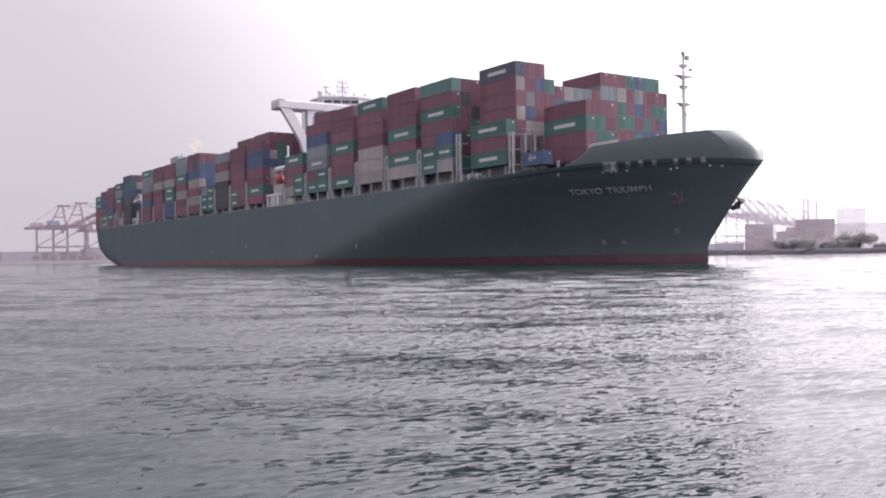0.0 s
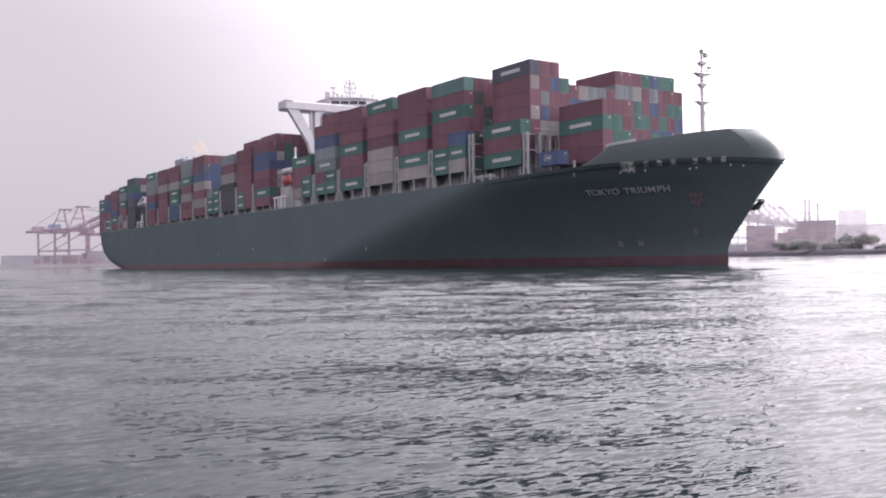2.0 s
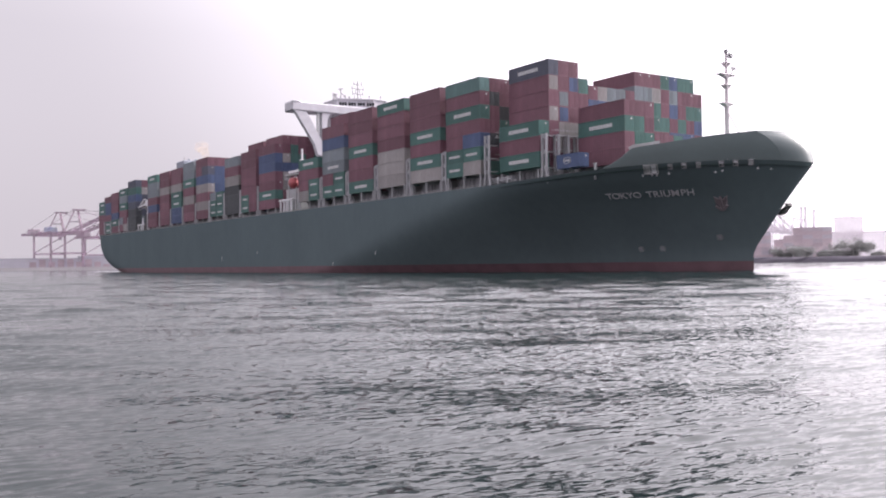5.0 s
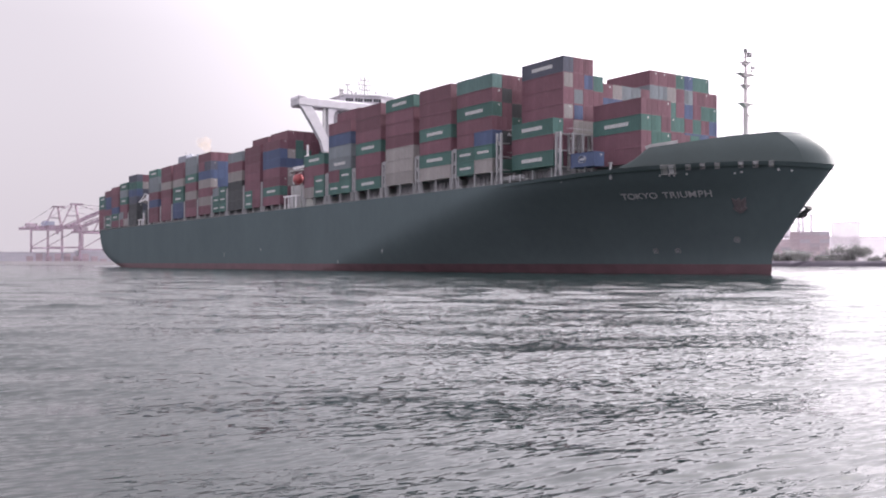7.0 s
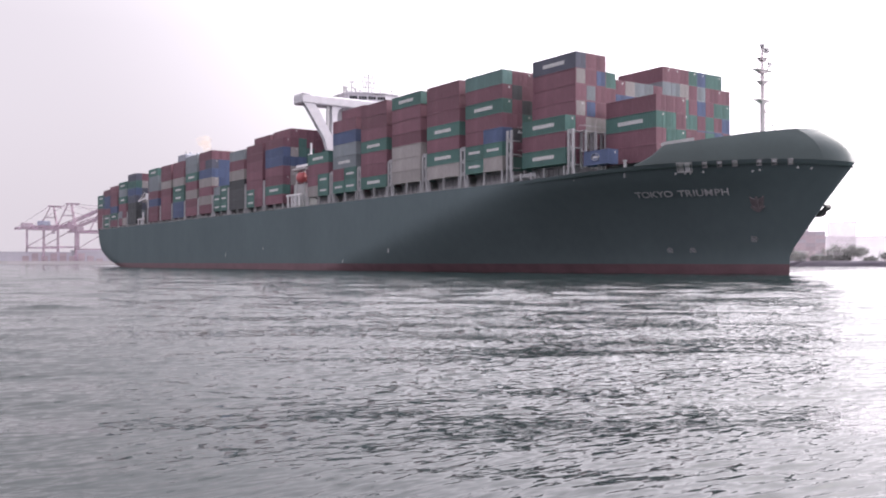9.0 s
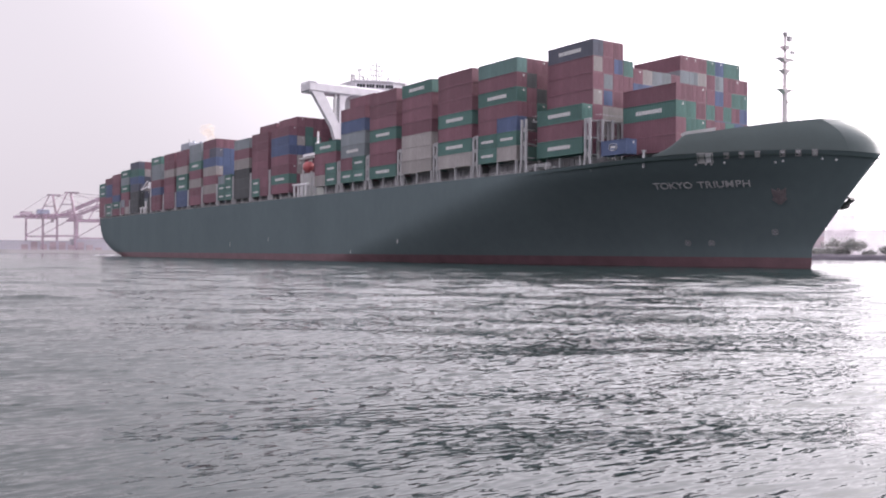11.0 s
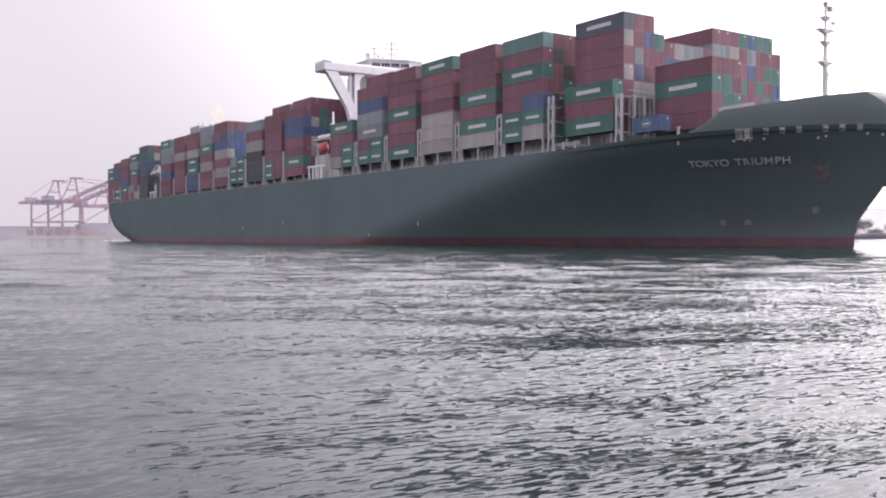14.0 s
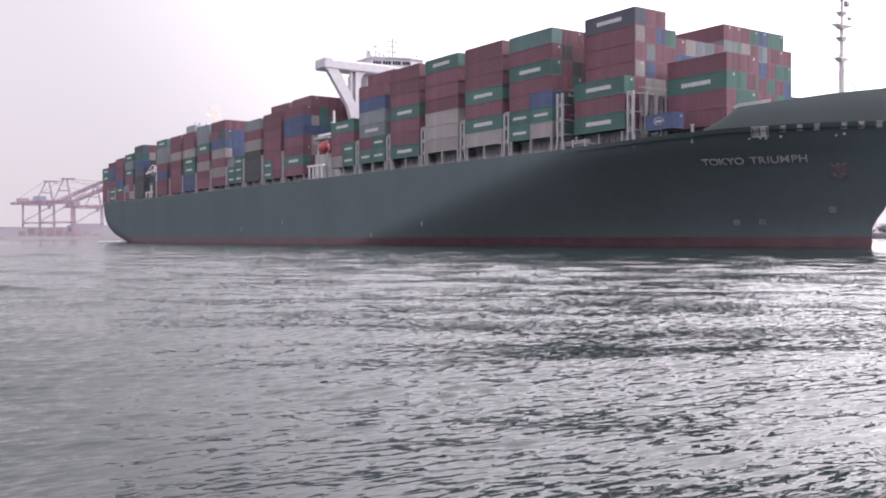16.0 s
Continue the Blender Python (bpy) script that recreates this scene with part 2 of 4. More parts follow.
        tilt.inputs[2].default_value = (-sx / 2, -sy / 2, 0)
        l.new(no.outputs["Fac"], tilt.inputs[0])
        if slope is None:
            slope = tilt.outputs[0]
        else:
            more = n.new("ShaderNodeVectorMath")
            l.new(slope, more.inputs[0])
            l.new(tilt.outputs[0], more.inputs[1])
            slope = more.outputs[0]
    lee = n.new("ShaderNodeSeparateXYZ")
    l.new(co.outputs["Object"], lee.inputs[0])
    calm_by = None
    for axis_, lo, hi in (("Y", 98.0, 124.0), ("X", -250.0, -190.0), ("X", -84.0, -110.0)):
        ramp = n.new("ShaderNodeMapRange")
        ramp.inputs["From Min"].default_value, ramp.inputs["From Max"].default_value = lo, hi
        l.new(lee.outputs[axis_], ramp.inputs["Value"])
        if calm_by is not None:
            both_ = n.new("ShaderNodeMath")
            both_.operation = "MULTIPLY"
            l.new(calm_by, both_.inputs[0])
            l.new(ramp.outputs[0], both_.inputs[1])
            calm_by = both_.outputs[0]
        else:
            calm_by = ramp.outputs[0]
    shelter = n.new("ShaderNodeMapRange")
    shelter.inputs["To Min"].default_value, shelter.inputs["To Max"].default_value = 1.0, 0.75
    l.new(calm_by, shelter.inputs["Value"])
    gloss = n.new("ShaderNodeMath")
    gloss.operation = "MULTIPLY"
    l.new(choppy.outputs[0], gloss.inputs[0])
    l.new(shelter.outputs[0], gloss.inputs[1])
    l.new(gloss.outputs[0], p.inputs["Roughness"])
    still = n.new("ShaderNodeMath")
    still.operation = "MULTIPLY"
    l.new(gust.outputs[0], still.inputs[0])
    l.new(shelter.outputs[0], still.inputs[1])
    ripple = n.new("ShaderNodeVectorMath")
    ripple.operation = "SCALE"
    l.new(slope, ripple.inputs[0])
    l.new(still.outputs[0], ripple.inputs["Scale"])
    swell = n.new("ShaderNodeNewGeometry")
    bent = n.new("ShaderNodeVectorMath")
    l.new(swell.outputs["Normal"], bent.inputs[0])
    l.new(ripple.outputs[0], bent.inputs[1])
    unit = n.new("ShaderNodeVectorMath")
    unit.operation = "NORMALIZE"
    l.new(bent.outputs[0], unit.inputs[0])
    l.new(unit.outputs[0], p.inputs["Normal"])
    me.materials.append(m)
    return tagged(new("water", me), "rippled grey-green harbour water with glinting wavelets", "water", kind="structure")


water = make_water()

# ---------------------------------------------------------------- ship: hull
STEM = ((-1.5, -1.0), (0, 0.0), (3.5, 0.05), (5.4, 1.6), (8.2, 3.8), (11.84, 6.5), (14.9, 8.9), (17.9, 11.1), (19.5, 11.2))
FLAT = ((-2, -128), (0, -120), (8, -85), (16, -50), (19, -44))
FULL = ((-2, 1.38), (0, 1.42), (8, 1.64), (14.3, 1.88), (18.2, 2.35), (19, 2.4))
AFT = ((-2, -308), (0, -319), (3.3, -338), (7.3, -350.5), (11.4, -355.5), (16.9, -357.5), (19, -358))
HALF = 25.6


def sheer(x):
    s = min(max((x + 48) / 46, 0), 1)
    return 17.2 + 1.4 * s * s * (3 - 2 * s) - 0.7 * (max(x, 0) / 11.1) ** 2


def half_breadth(x, z):
    nose, flat, tail = lerp(STEM, z), lerp(FLAT, z), lerp(AFT, z)
    if x >= nose:
        return 0.0
    if x > flat:
        u = (nose - x) / (nose - flat)
        blunt = lerp(((5, 0), (12, 1.1), (18.8, 2.1)), z) * math.sqrt(min(nose - x, 4)) * math.exp(-(nose - x) / 7)
        return min(HALF * (1 - (1 - u) ** lerp(FULL, z)) + blunt, HALF)
    v = min(max((x - tail) / 26, 0), 1)
    return HALF * (0.955 + 0.045 * (1 - (1 - v) ** 2.5))


def make_hull(ship):
    ts = [k / 150 for k in range(151)]
    levels = [-1.5, -0.6, 0.35, 0.9, 1.75, 3, 4.5, 6, 8, 10, 12, 14, 15.5, 16.6]

    def ring(z, t):
        """t from 0 at the tail to 1 at the nose."""
        zz = z if z is not None else 17.2
        tail = lerp(AFT, zz)
        nose = lerp(STEM, zz) if z is not None else lerp(STEM, 18.7)
        s = 1 - (1 - t) ** 1.7
        x = tail + (nose - tail) * s
        zz = z if z is not None else sheer(x)
        return x, half_breadth(x, zz if z is not None else min(zz, 18.7)), zz

    rows = levels + [None]
    cut = rows.index(1.75)
    for name, lo, hi, material, label in (("boot_topping", 0, cut, BOOT_RED, "dull red band along the waterline"), ("hull", cut, len(rows) - 1, HULL_GREEN, "dark green painted steel side plating")):
        bm = bmesh.new()
        for side in (-1, 1):
            grid = []
            for z in rows[lo : hi + 1]:
                line = []
                for t in ts:
                    x, y, zz = ring(z, t)
                    line.append(bm.verts.new((x, side * y, zz)))
                grid.append(line)
            for i in range(len(grid) - 1):
                for k in range(len(ts) - 1):
                    q = (grid[i][k], grid[i][k + 1], grid[i + 1][k + 1], grid[i + 1][k])
                    bm.faces.new(q if side < 0 else q[::-1])
            if side < 0:
                tail_a = [g[0] for g in grid]
            else:
                for i in range(len(grid) - 1):
                    bm.faces.new((tail_a[i], tail_a[i + 1], grid[i + 1][0], grid[i][0]))
        bmesh.ops.remove_doubles(bm, verts=bm.verts, dist=0.004)
        part(name, bm, material, ship, label, smooth=True)
    # deck
    bm = bmesh.new()
    left, right = [], []
    for t in ts:
        x, y, zz = ring(None, t)
        left.append(bm.verts.new((x, -max(y - 0.02, 0.01), zz - 0.7)))
        right.append(bm.verts.new((x, max(y - 0.02, 0.01), zz - 0.7)))
    for k in range(len(ts) - 1):
        bm.faces.new((left[k], left[k + 1], right[k + 1], right[k]))
    part("deck", bm, DECK_GREEN, ship, "green painted main deck")


ship = empty("container_ship", SHIP_AT)
tagged(ship, "huge dark green container ship loaded with stacked boxes", "ship")
MOVING.append(ship)
make_hull(ship)


def make_whaleback(ship):
    """The plated wave shield over the forecastle: sides that lean inward and a sloping front plate."""
    top_z = ((-15.0, 18.2), (-13.6, 19.6), (-11.6, 21.6), (-8, 22.0), (0, 23.0), (5.6, 23.35), (7.8, 23.35))

    def foot(s_):
        if s_ < 0.7:
            x = -15.8 + (9.2 + 15.8) * s_ / 0.7
        else:
            x = 9.2 + (lerp(STEM, 18.7) - 9.2) * math.sin((s_ - 0.7) / 0.3 * math.pi / 2)
        return Vector((x, -half_breadth(x, 18.7), sheer(x)))

    def rim(s_):
        if s_ < 0.7:
            x = -14.8 + 20.4 * s_ / 0.7
            return Vector((x, -(half_breadth(x, 18.7) - 0.5 - 0.8 * s_ / 0.7), lerp(top_z, x)))
        a_ = (s_ - 0.7) / 0.3 * math.pi / 2
        w = half_breadth(5.6, 18.7) - 1.3
        x = 5.6 + 2.0 * math.sin(a_)
        return Vector((x, -w * (1 - a_ / (math.pi / 2)), lerp(top_z, x)))

    def surface(name, ss, label, parent, sides):
        bm = bmesh.new()
        for side in sides:
            grid = []
            for s_ in ss:
                p, q = foot(s_), rim(s_)
                line = []
                for k in range(9):
                    u = k / 8
                    c = p.lerp(q, u)
                    out = Vector((p.x - q.x, p.y - q.y, 0))
                    c += out * 0.2 * math.sin(u * math.pi) + Vector((0, 0, 0.3 * math.sin(u * math.pi)))
                    line.append(bm.verts.new((c.x, c.y * side, c.z)))
                grid.append(line)
            for i in range(len(grid) - 1):
                for k in range(8):
                    bm.faces.new((grid[i][k], grid[i + 1][k], grid[i + 1][k + 1], grid[i][k + 1]))
        bmesh.ops.remove_doubles(bm, verts=bm.verts, dist=0.005)
        return part(name, bm, SHIELD_GREEN, parent, label, smooth=True)

    sides_ = [0.7 * k / 30 for k in range(31)]
    shield = surface("wave_shield", [0.7 + 0.3 * k / 14 for k in range(15)], "sloping green front plate of the wave shield", ship, (1, -1))
    for side in (1, -1):
        surface("shield_side", sides_, "green side plate of the wave shield", shield, (side,))
    bm = bmesh.new()
    ss = [k / 40 for k in range(41)]
    near = [bm.verts.new(rim(s_)) for s_ in ss]
    far_ = [bm.verts.new(Vector((rim(s_).x, -rim(s_).y, rim(s_).z))) for s_ in ss[:-1]]
    for k in range(39):
        bm.faces.new((near[k], near[k + 1], far_[k + 1], far_[k]))
    bm.faces.new((near[39], near[40], far_[39]))
    part("forecastle_roof", bm, DECK_GREEN, shield)
    bm = bmesh.new()
    p = [rim(0.10 + 0.02 * k) for k in range(9)]
    for k in range(8):
        beam(bm, p[k] + Vector((0, 0, 0.28)), p[k + 1] + Vector((0, 0, 0.28)), 0.12, 0.5)
    part("shield_coaming", bm, PALE_GREY, shield, "pale strip along the shield's top edge")


make_whaleback(ship)


def make_foremast(ship):
    x = -5.2
    bm = bmesh.new()
    beam(bm, (x, 0, 17), (x, 0, 30.2), 0.85, sides=12)
    beam(bm, (x, 0, 30.2), (x, 0, 35.6), 0.64, sides=12)
    beam(bm, (x, 0, 35.6), (x, 0, 39.2), 0.42, sides=10)
    mast = part("foremast", bm, MAST_PINK, ship, "pale grey tubular foremast with platforms")
    for z, r in ((30.0, 1.7), (35.2, 2.1), (33.3, 0.95), (37.3, 0.85)):
        bm = bmesh.new()
        box(bm, x - 0.6, -r, z - 0.12, x + 0.6, r, z + 0.06, 0.02)
        lo = [bm.verts.new((x + 0.4 * a_, 0.42 * b_, z - 0.6)) for a_, b_ in ((-1, -1), (1, -1), (1, 1), (-1, 1))]
        hi = [bm.verts.new((x + 0.5 * a_, r * 0.72 * b_, z - 0.12)) for a_, b_ in ((-1, -1), (1, -1), (1, 1), (-1, 1))]
        for k in range(4):
            bm.faces.new((lo[k], lo[(k + 1) % 4], hi[(k + 1) % 4], hi[k]))
        part("platform", bm, MAST_PINK, mast)
        bm = bmesh.new()
        for s_ in (-1, 1):
            for dx in (-0.55, 0.55):
                beam(bm, (x + dx, s_ * r * 0.95, z), (x + dx, s_ * r * 0.95, z + 0.75), 0.07)
            beam(bm, (x - 0.55, s_ * r * 0.95, z + 0.72), (x + 0.55, s_ * r * 0.95, z + 0.72), 0.06)
        for dx in (-0.55, 0.55):
            beam(bm, (x + dx, -r * 0.95, z + 0.72), (x + dx, r * 0.95, z + 0.72), 0.05)
        part("guard_rail", bm, MAST_PINK, mast)
    bm = bmesh.new()
    beam(bm, (x + 0.2, 0, 28.6), (x + 3.3, 0, 23.3), 0.18)
    part("stay", bm, MAST_PINK, mast)
    bm = bmesh.new()
    beam(bm, (x + 0.2, 0.9, 35.2), (x + 0.5, 1.4, 36.3), 0.14)
    box(bm, x + 0.2, 1.0, 36.2, x + 0.5, 2.1, 36.7, 0.06)
    part("radar_scanner", bm, MAST_GREY, mast)
    bm = bmesh.new()
    beam(bm, (x, 0, 39.1), (x, 0, 39.7), 0.75, sides=10)
    box(bm, x + 0.2, 0.1, 38.2, x + 0.8, 0.9, 39.0, 0.05)
    part("mast_light", bm, MAST_GREY, mast)


make_foremast(ship)

# ---------------------------------------------------------------- cargo
ROW = 2.52
MESHES = {}


def shared(key, build):
    if key not in MESHES:
        MESHES[key] = build()
    return MESHES[key]


def mesh_of(name, bm, material):
    bmesh.ops.recalc_face_normals(bm, faces=bm.faces)
    me = bpy.data.meshes.new(name)
    bm.to_mesh(me)
    bm.free()
    me.materials.append(material)
    return me


def body_mesh(length, height, key):
    """Corrugated walls and roof inside the frame."""
    bm = bmesh.new()
    w, inn, deep = 2.44, 0.05, 0.045
    count = max(int(length / 0.56), 4)
    for y, out in ((inn, 1), (w - inn, -1)):
        pts = []
        for k in range(count):
            a_, step = 0.12 + (length - 0.24) * k / count, (length - 0.24) / count
            pts += [(a_, 0), (a_ + step * 0.42, 0), (a_ + step * 0.5, deep), (a_ + step * 0.92, deep)]
        pts.append((length - 0.12, 0))
        lo = [bm.verts.new((px, y + out * d, 0.14)) for px, d in pts]
        hi = [bm.verts.new((px, y + out * d, height - 0.1)) for px, d in pts]
        for k in range(len(pts) - 1):
            bm.faces.new((lo[k], lo[k + 1], hi[k + 1], hi[k]))
    for x in (inn + 0.02, length - inn - 0.02):
        vs = [bm.verts.new((x, yy, zz)) for yy, zz in ((0.1, 0.14), (w - 0.1, 0.14), (w - 0.1, height - 0.1), (0.1, height - 0.1))]
        bm.faces.new(vs)
    for z in (0.16, height - 0.03):
        vs = [bm.verts.new((xx, yy, z)) for xx, yy in ((0.05, 0.05), (length - 0.05, 0.05), (length - 0.05, w - 0.05), (0.05, w - 0.05))]
        bm.faces.new(vs)
    return mesh_of("container_body", bm, PAINT[key])


def frame_mesh(length, height, key):
    bm = bmesh.new()
    w, t = 2.44, 0.13
    for x in (0, length - t):
        for y in (0, w - t):
            box(bm, x, y, 0, x + t, y + t, height)
    for z in (0, height - 0.11):
        for y in (0, w - 0.09):
            box(bm, t, y, z, length - t, y + 0.09, z + (0.15 if z == 0 else 0.11))
        for x in (0, length - 0.09):
            box(bm, x, t, z, x + 0.09, w - t, z + (0.15 if z == 0 else 0.11))
    return mesh_of("container_frame", bm, PAINT[key])


def door_mesh(height, key):
    bm = bmesh.new()
    box(bm, 0, 0.02, 0.16, 0.05, 1.07, height - 0.13)
    for y in (0.3, 0.75):
        beam(bm, (0.075, y, 0.2), (0.075, y, height - 0.16), 0.05)
    return mesh_of("container_door", bm, PAINT[key])


def bars_mesh(length, height, key):
    """Row of white bars standing for a painted line name, joined by a thin line."""
    bm = bmesh.new()
    span = 0.50 * length if length > 8 else 0.64 * length
    tall = 0.70 if length > 8 else 0.5
    n, x = 9, (length - span) / 2
    mid, wd, last = height * 0.5, span / 9, None
    for k in range(n):
        x0, x1 = x + k * wd, x + k * wd + wd * 0.78
        zs = (mid - tall / 2, mid - 0.06, mid + 0.06, mid + tall / 2)
        a_, b_ = [bm.verts.new((x0, -0.012, z)) for z in zs], [bm.verts.new((x1, -0.012, z)) for z in zs]
        for q in range(3):
            bm.faces.new((a_[q], b_[q], b_[q + 1], a_[q + 1]))
        if last:
            bm.faces.new((last[1], a_[1], a_[2], last[2]))
        last = b_
    ex = bmesh.ops.extrude_face_region(bm, geom=bm.faces[:])
    for v in ex["geom"]:
        if isinstance(v, bmesh.types.BMVert):
            v.co.y += 0.05
    return mesh_of("line_name_bars", bm, LETTER)


plate_rnd = random.Random(17)


def placard_mesh(height):
    bm = bmesh.new()
    box(bm, -0.01, 0.15, height - 0.72, 0.03, 0.5, height - 0.36)
    return mesh_of("placard", bm, LETTER)


def container(x, y, z, length, height, key, doors=False, bars=False, end=None):
    """x, y, z: the aft starboard foot, in the ship's space."""
    height = round(height, 2)
    ob = empty("shipping_container", SHIP_AT @ pose(x, y, z))
    feet = "forty-foot" if length > 8 else "twenty-foot"
    extra = " with a painted line name" if bars else ""
    tagged(ob, f"{WORDS[key]} steel {feet} shipping container{extra}", "shipping container", "containers stacked on deck")
    k = (length, height, key)
    for name, maker in (("body", body_mesh), ("frame", frame_mesh)):
        p = new(name, shared((name,) + k, lambda: maker(*k)))
        p.parent = ob
    if doors:
        for yy in (0.14, 1.23):
            p = new("door", shared(("door", height, end or key), lambda: door_mesh(height, end or key)))
            p.parent = ob
            p.matrix_basis = pose(length - 0.055, yy, 0)
    if doors and plate_rnd.random() < 0.26:
        p = new("placard", shared(("placard", height), lambda: placard_mesh(height)))
        p.parent = ob
        p.matrix_basis = pose(length, 1.35, 0)
    if bars:
        p = new("line_name", shared(("bars", length, height), lambda: bars_mesh(length, height, key)))
        p.parent = ob
        tagged(p, "row of plain white painted bars")
    MOVING.append(ob)
    return ob


FORTY, TWENTY = 12.19, 6.06
# Aft end, foot, top of the outer stack, outer row's tiers from the bottom up; lower-case marks a bare side, two letters two short boxes.
BAYS = [
    (-57.9, 19.9, 39.5, "GW GG Rb R G r T", 0),
    (-72.3, 19.9, 39.75, "w G r G r r r", 0),
    (-87.0, 19.9, 39.8, "w w w r r r G", 0),
    (-101.6, 19.7, 39.9, "G r r G r r r", 0),
    (-116.3, 19.6, 38.0, "GG rG L l b r", 1),
    (-131.0, 19.5, 31.0, "wG rG r G", 0),
    (-159.4, 18.9, 37.8, "r G r r b b r", 1),
    (-173.7, 18.8, 37.6, "Gr Gr r r r r r", 1),
    # the k boxes are added where an open, shaded recess shows
    (-188.0, 18.8, 37.2, "k k k w r l", 0),
    (-202.2, 18.9, 27.0, "GG GG lG", 0),
    (-216.4, 18.7, 39.8, "r w r w b rd r", 0),
    (-230.6, 18.5, 39.7, "r r w r G l l", 0),
    (-244.8, 18.4, 38.8, "b b G G w r r", 0),
    (-259.2, 18.2, 38.8, "r r r r w r r", 0),
    (-275.4, 18.1, 38.9, "r r b r l l G", 0),
    # lowest three tiers coloured dark to imitate the shaded recess
    (-305.0, 18.0, 39.2, "k k k d b g d", 0),
    (-319.3, 18.0, 36.8, "rw lr r G l G", 0),
    (-333.6, 17.9, 36.0, "r G b r r r", 0),
    (-345.5, 17.9, 35.0, "G G r b b r", 0),
    (-356.0, 17.8, 33.2, "r r r G G", 0),
]
# Stacks whose forward ends show: rows across and the lowest tier that shows, with the colours seen on the ends.
FRONT = {-57.9: (3, 1, "RGRRK"), -159.4: (6, 2, "RRWGBRRG"), -305.0: (3, 2, "RDRDWR"), -216.4: (4, 3, "BBDBB")}
FORE_X, STEM_X = -42.0, -27.2
FORE_ROWS = (
    "G R G", "R R R RW R RW D", "R W W RB RL R R", "R R W R R RB R", "R R R R R G",
    "R R R R B R", "R R R R B W", "R R R R R L", "R R R R R L", "R R R R R R",
    "R R R R R L R", "R R G R R L R", "R R R G G W R", "R R R G R R G", "R R B R B L B", "R R B G R R G", "R R B R G R G", "R R R B G R",
)
# Ends seen before the accommodation, tier by tier from the fourth up.
ENDS = {(-159.4, 3): "WRRRRR", (-159.4, 4): "BBGGRR", (-159.4, 5): "WGGRGR", (-159.4, 6): "RGRRRR"}
rnd = random.Random(11)
rest = []


def fill():
    for x, foot, top, tiers, more in BAYS:
        tiers = tiers.split()
        high = (top - foot) / len(tiers)
        for i, code in enumerate(tiers):
            z = foot + i * high
            ends = x in FRONT
            if len(code) == 2:
                for j, c in enumerate(code):
                    container(x + j * (FORTY - TWENTY), -25.2, z, TWENTY, high - 0.02, c.upper(), doors=ends, bars=c.isupper() and c in "GL")
            else:
                container(x, -25.2, z, FORTY, high - 0.02, code.upper(), doors=ends, bars=code.isupper() and code in "GL")
        n_in = len(tiers) + more
        for row in range(1, 20):
            n = n_in if row < 17 else n_in - 1
            if x == -131.0 and 3 < row < 16:
                continue
            if x == -202.2 and row > 6:
                n = 6
            for i in range(n):
                z = foot + i * high
                across, low, seen = FRONT.get(x, (0, 0, ""))
                if row <= across and i >= low:
                    container(x, -25.2 + ROW * row, z, FORTY, high - 0.02, "R" if i == n - 1 else ENDS.get((x, i), "")[row - 1 : row] or rnd.choice(seen), doors=True)
                elif more and row == 1 and i == n - 1:
                    container(x, -25.2 + ROW * row, z, FORTY, high - 0.02, "R")
                else:
                    rest.append((x, -25.2 + ROW * row, z, FORTY, high - 0.02))
    # two foremost stacks, narrowing with the hull; each box: its colour, then its end's where that differs
    x, foot = FORE_X, 19.9
    for r, col in enumerate(FORE_ROWS):
        high = 2.76 if 5 <= r <= 9 else 2.95
        y = -23.2 + 2.54 * r
        for i, c in enumerate(col.split()):
            z = foot + i * high
            if r > 4 and i < 2:
                rest.append((x, y, z, FORTY, high - 0.02))
            else:
                container(x, y, z, FORTY, high - 0.02, c[0], doors=True, bars=(c == "G" and r == 0) or c == "D", end=c[-1])
    small = container(-26.2, -22.1, 19.1, TWENTY, 2.57, "B", doors=True)
    bm = bmesh.new()
    for k in range(16):
        u, v = 2 * math.pi * k / 16, 2 * math.pi * (k + 1) / 16
        beam(bm, (2.95 + 0.95 * math.cos(u), 0.0, 1.35 + 0.6 * math.sin(u)), (2.95 + 0.95 * math.cos(v), 0.0, 1.35 + 0.6 * math.sin(v)), 0.22, 0.06)
    box(bm, 2.35, -0.02, 1.2, 3.55, 0.05, 1.5)
    part("emblem", bm, LETTER, small, "plain white oval emblem")
    x, foot, high = STEM_X, 19.6, 2.86
    for r, col in enumerate(("R R G R", "R G G R", "R G R R", "R R", "R R", "R G", "R B", "R R", "R G", "R R", "R R", "R B")):
        for i, c in enumerate(col.split()):
            container(x, -15.7 + 2.54 * r, foot + i * high, FORTY, high - 0.02, c, doors=True, bars=c == "G" and r == 0)


fill()


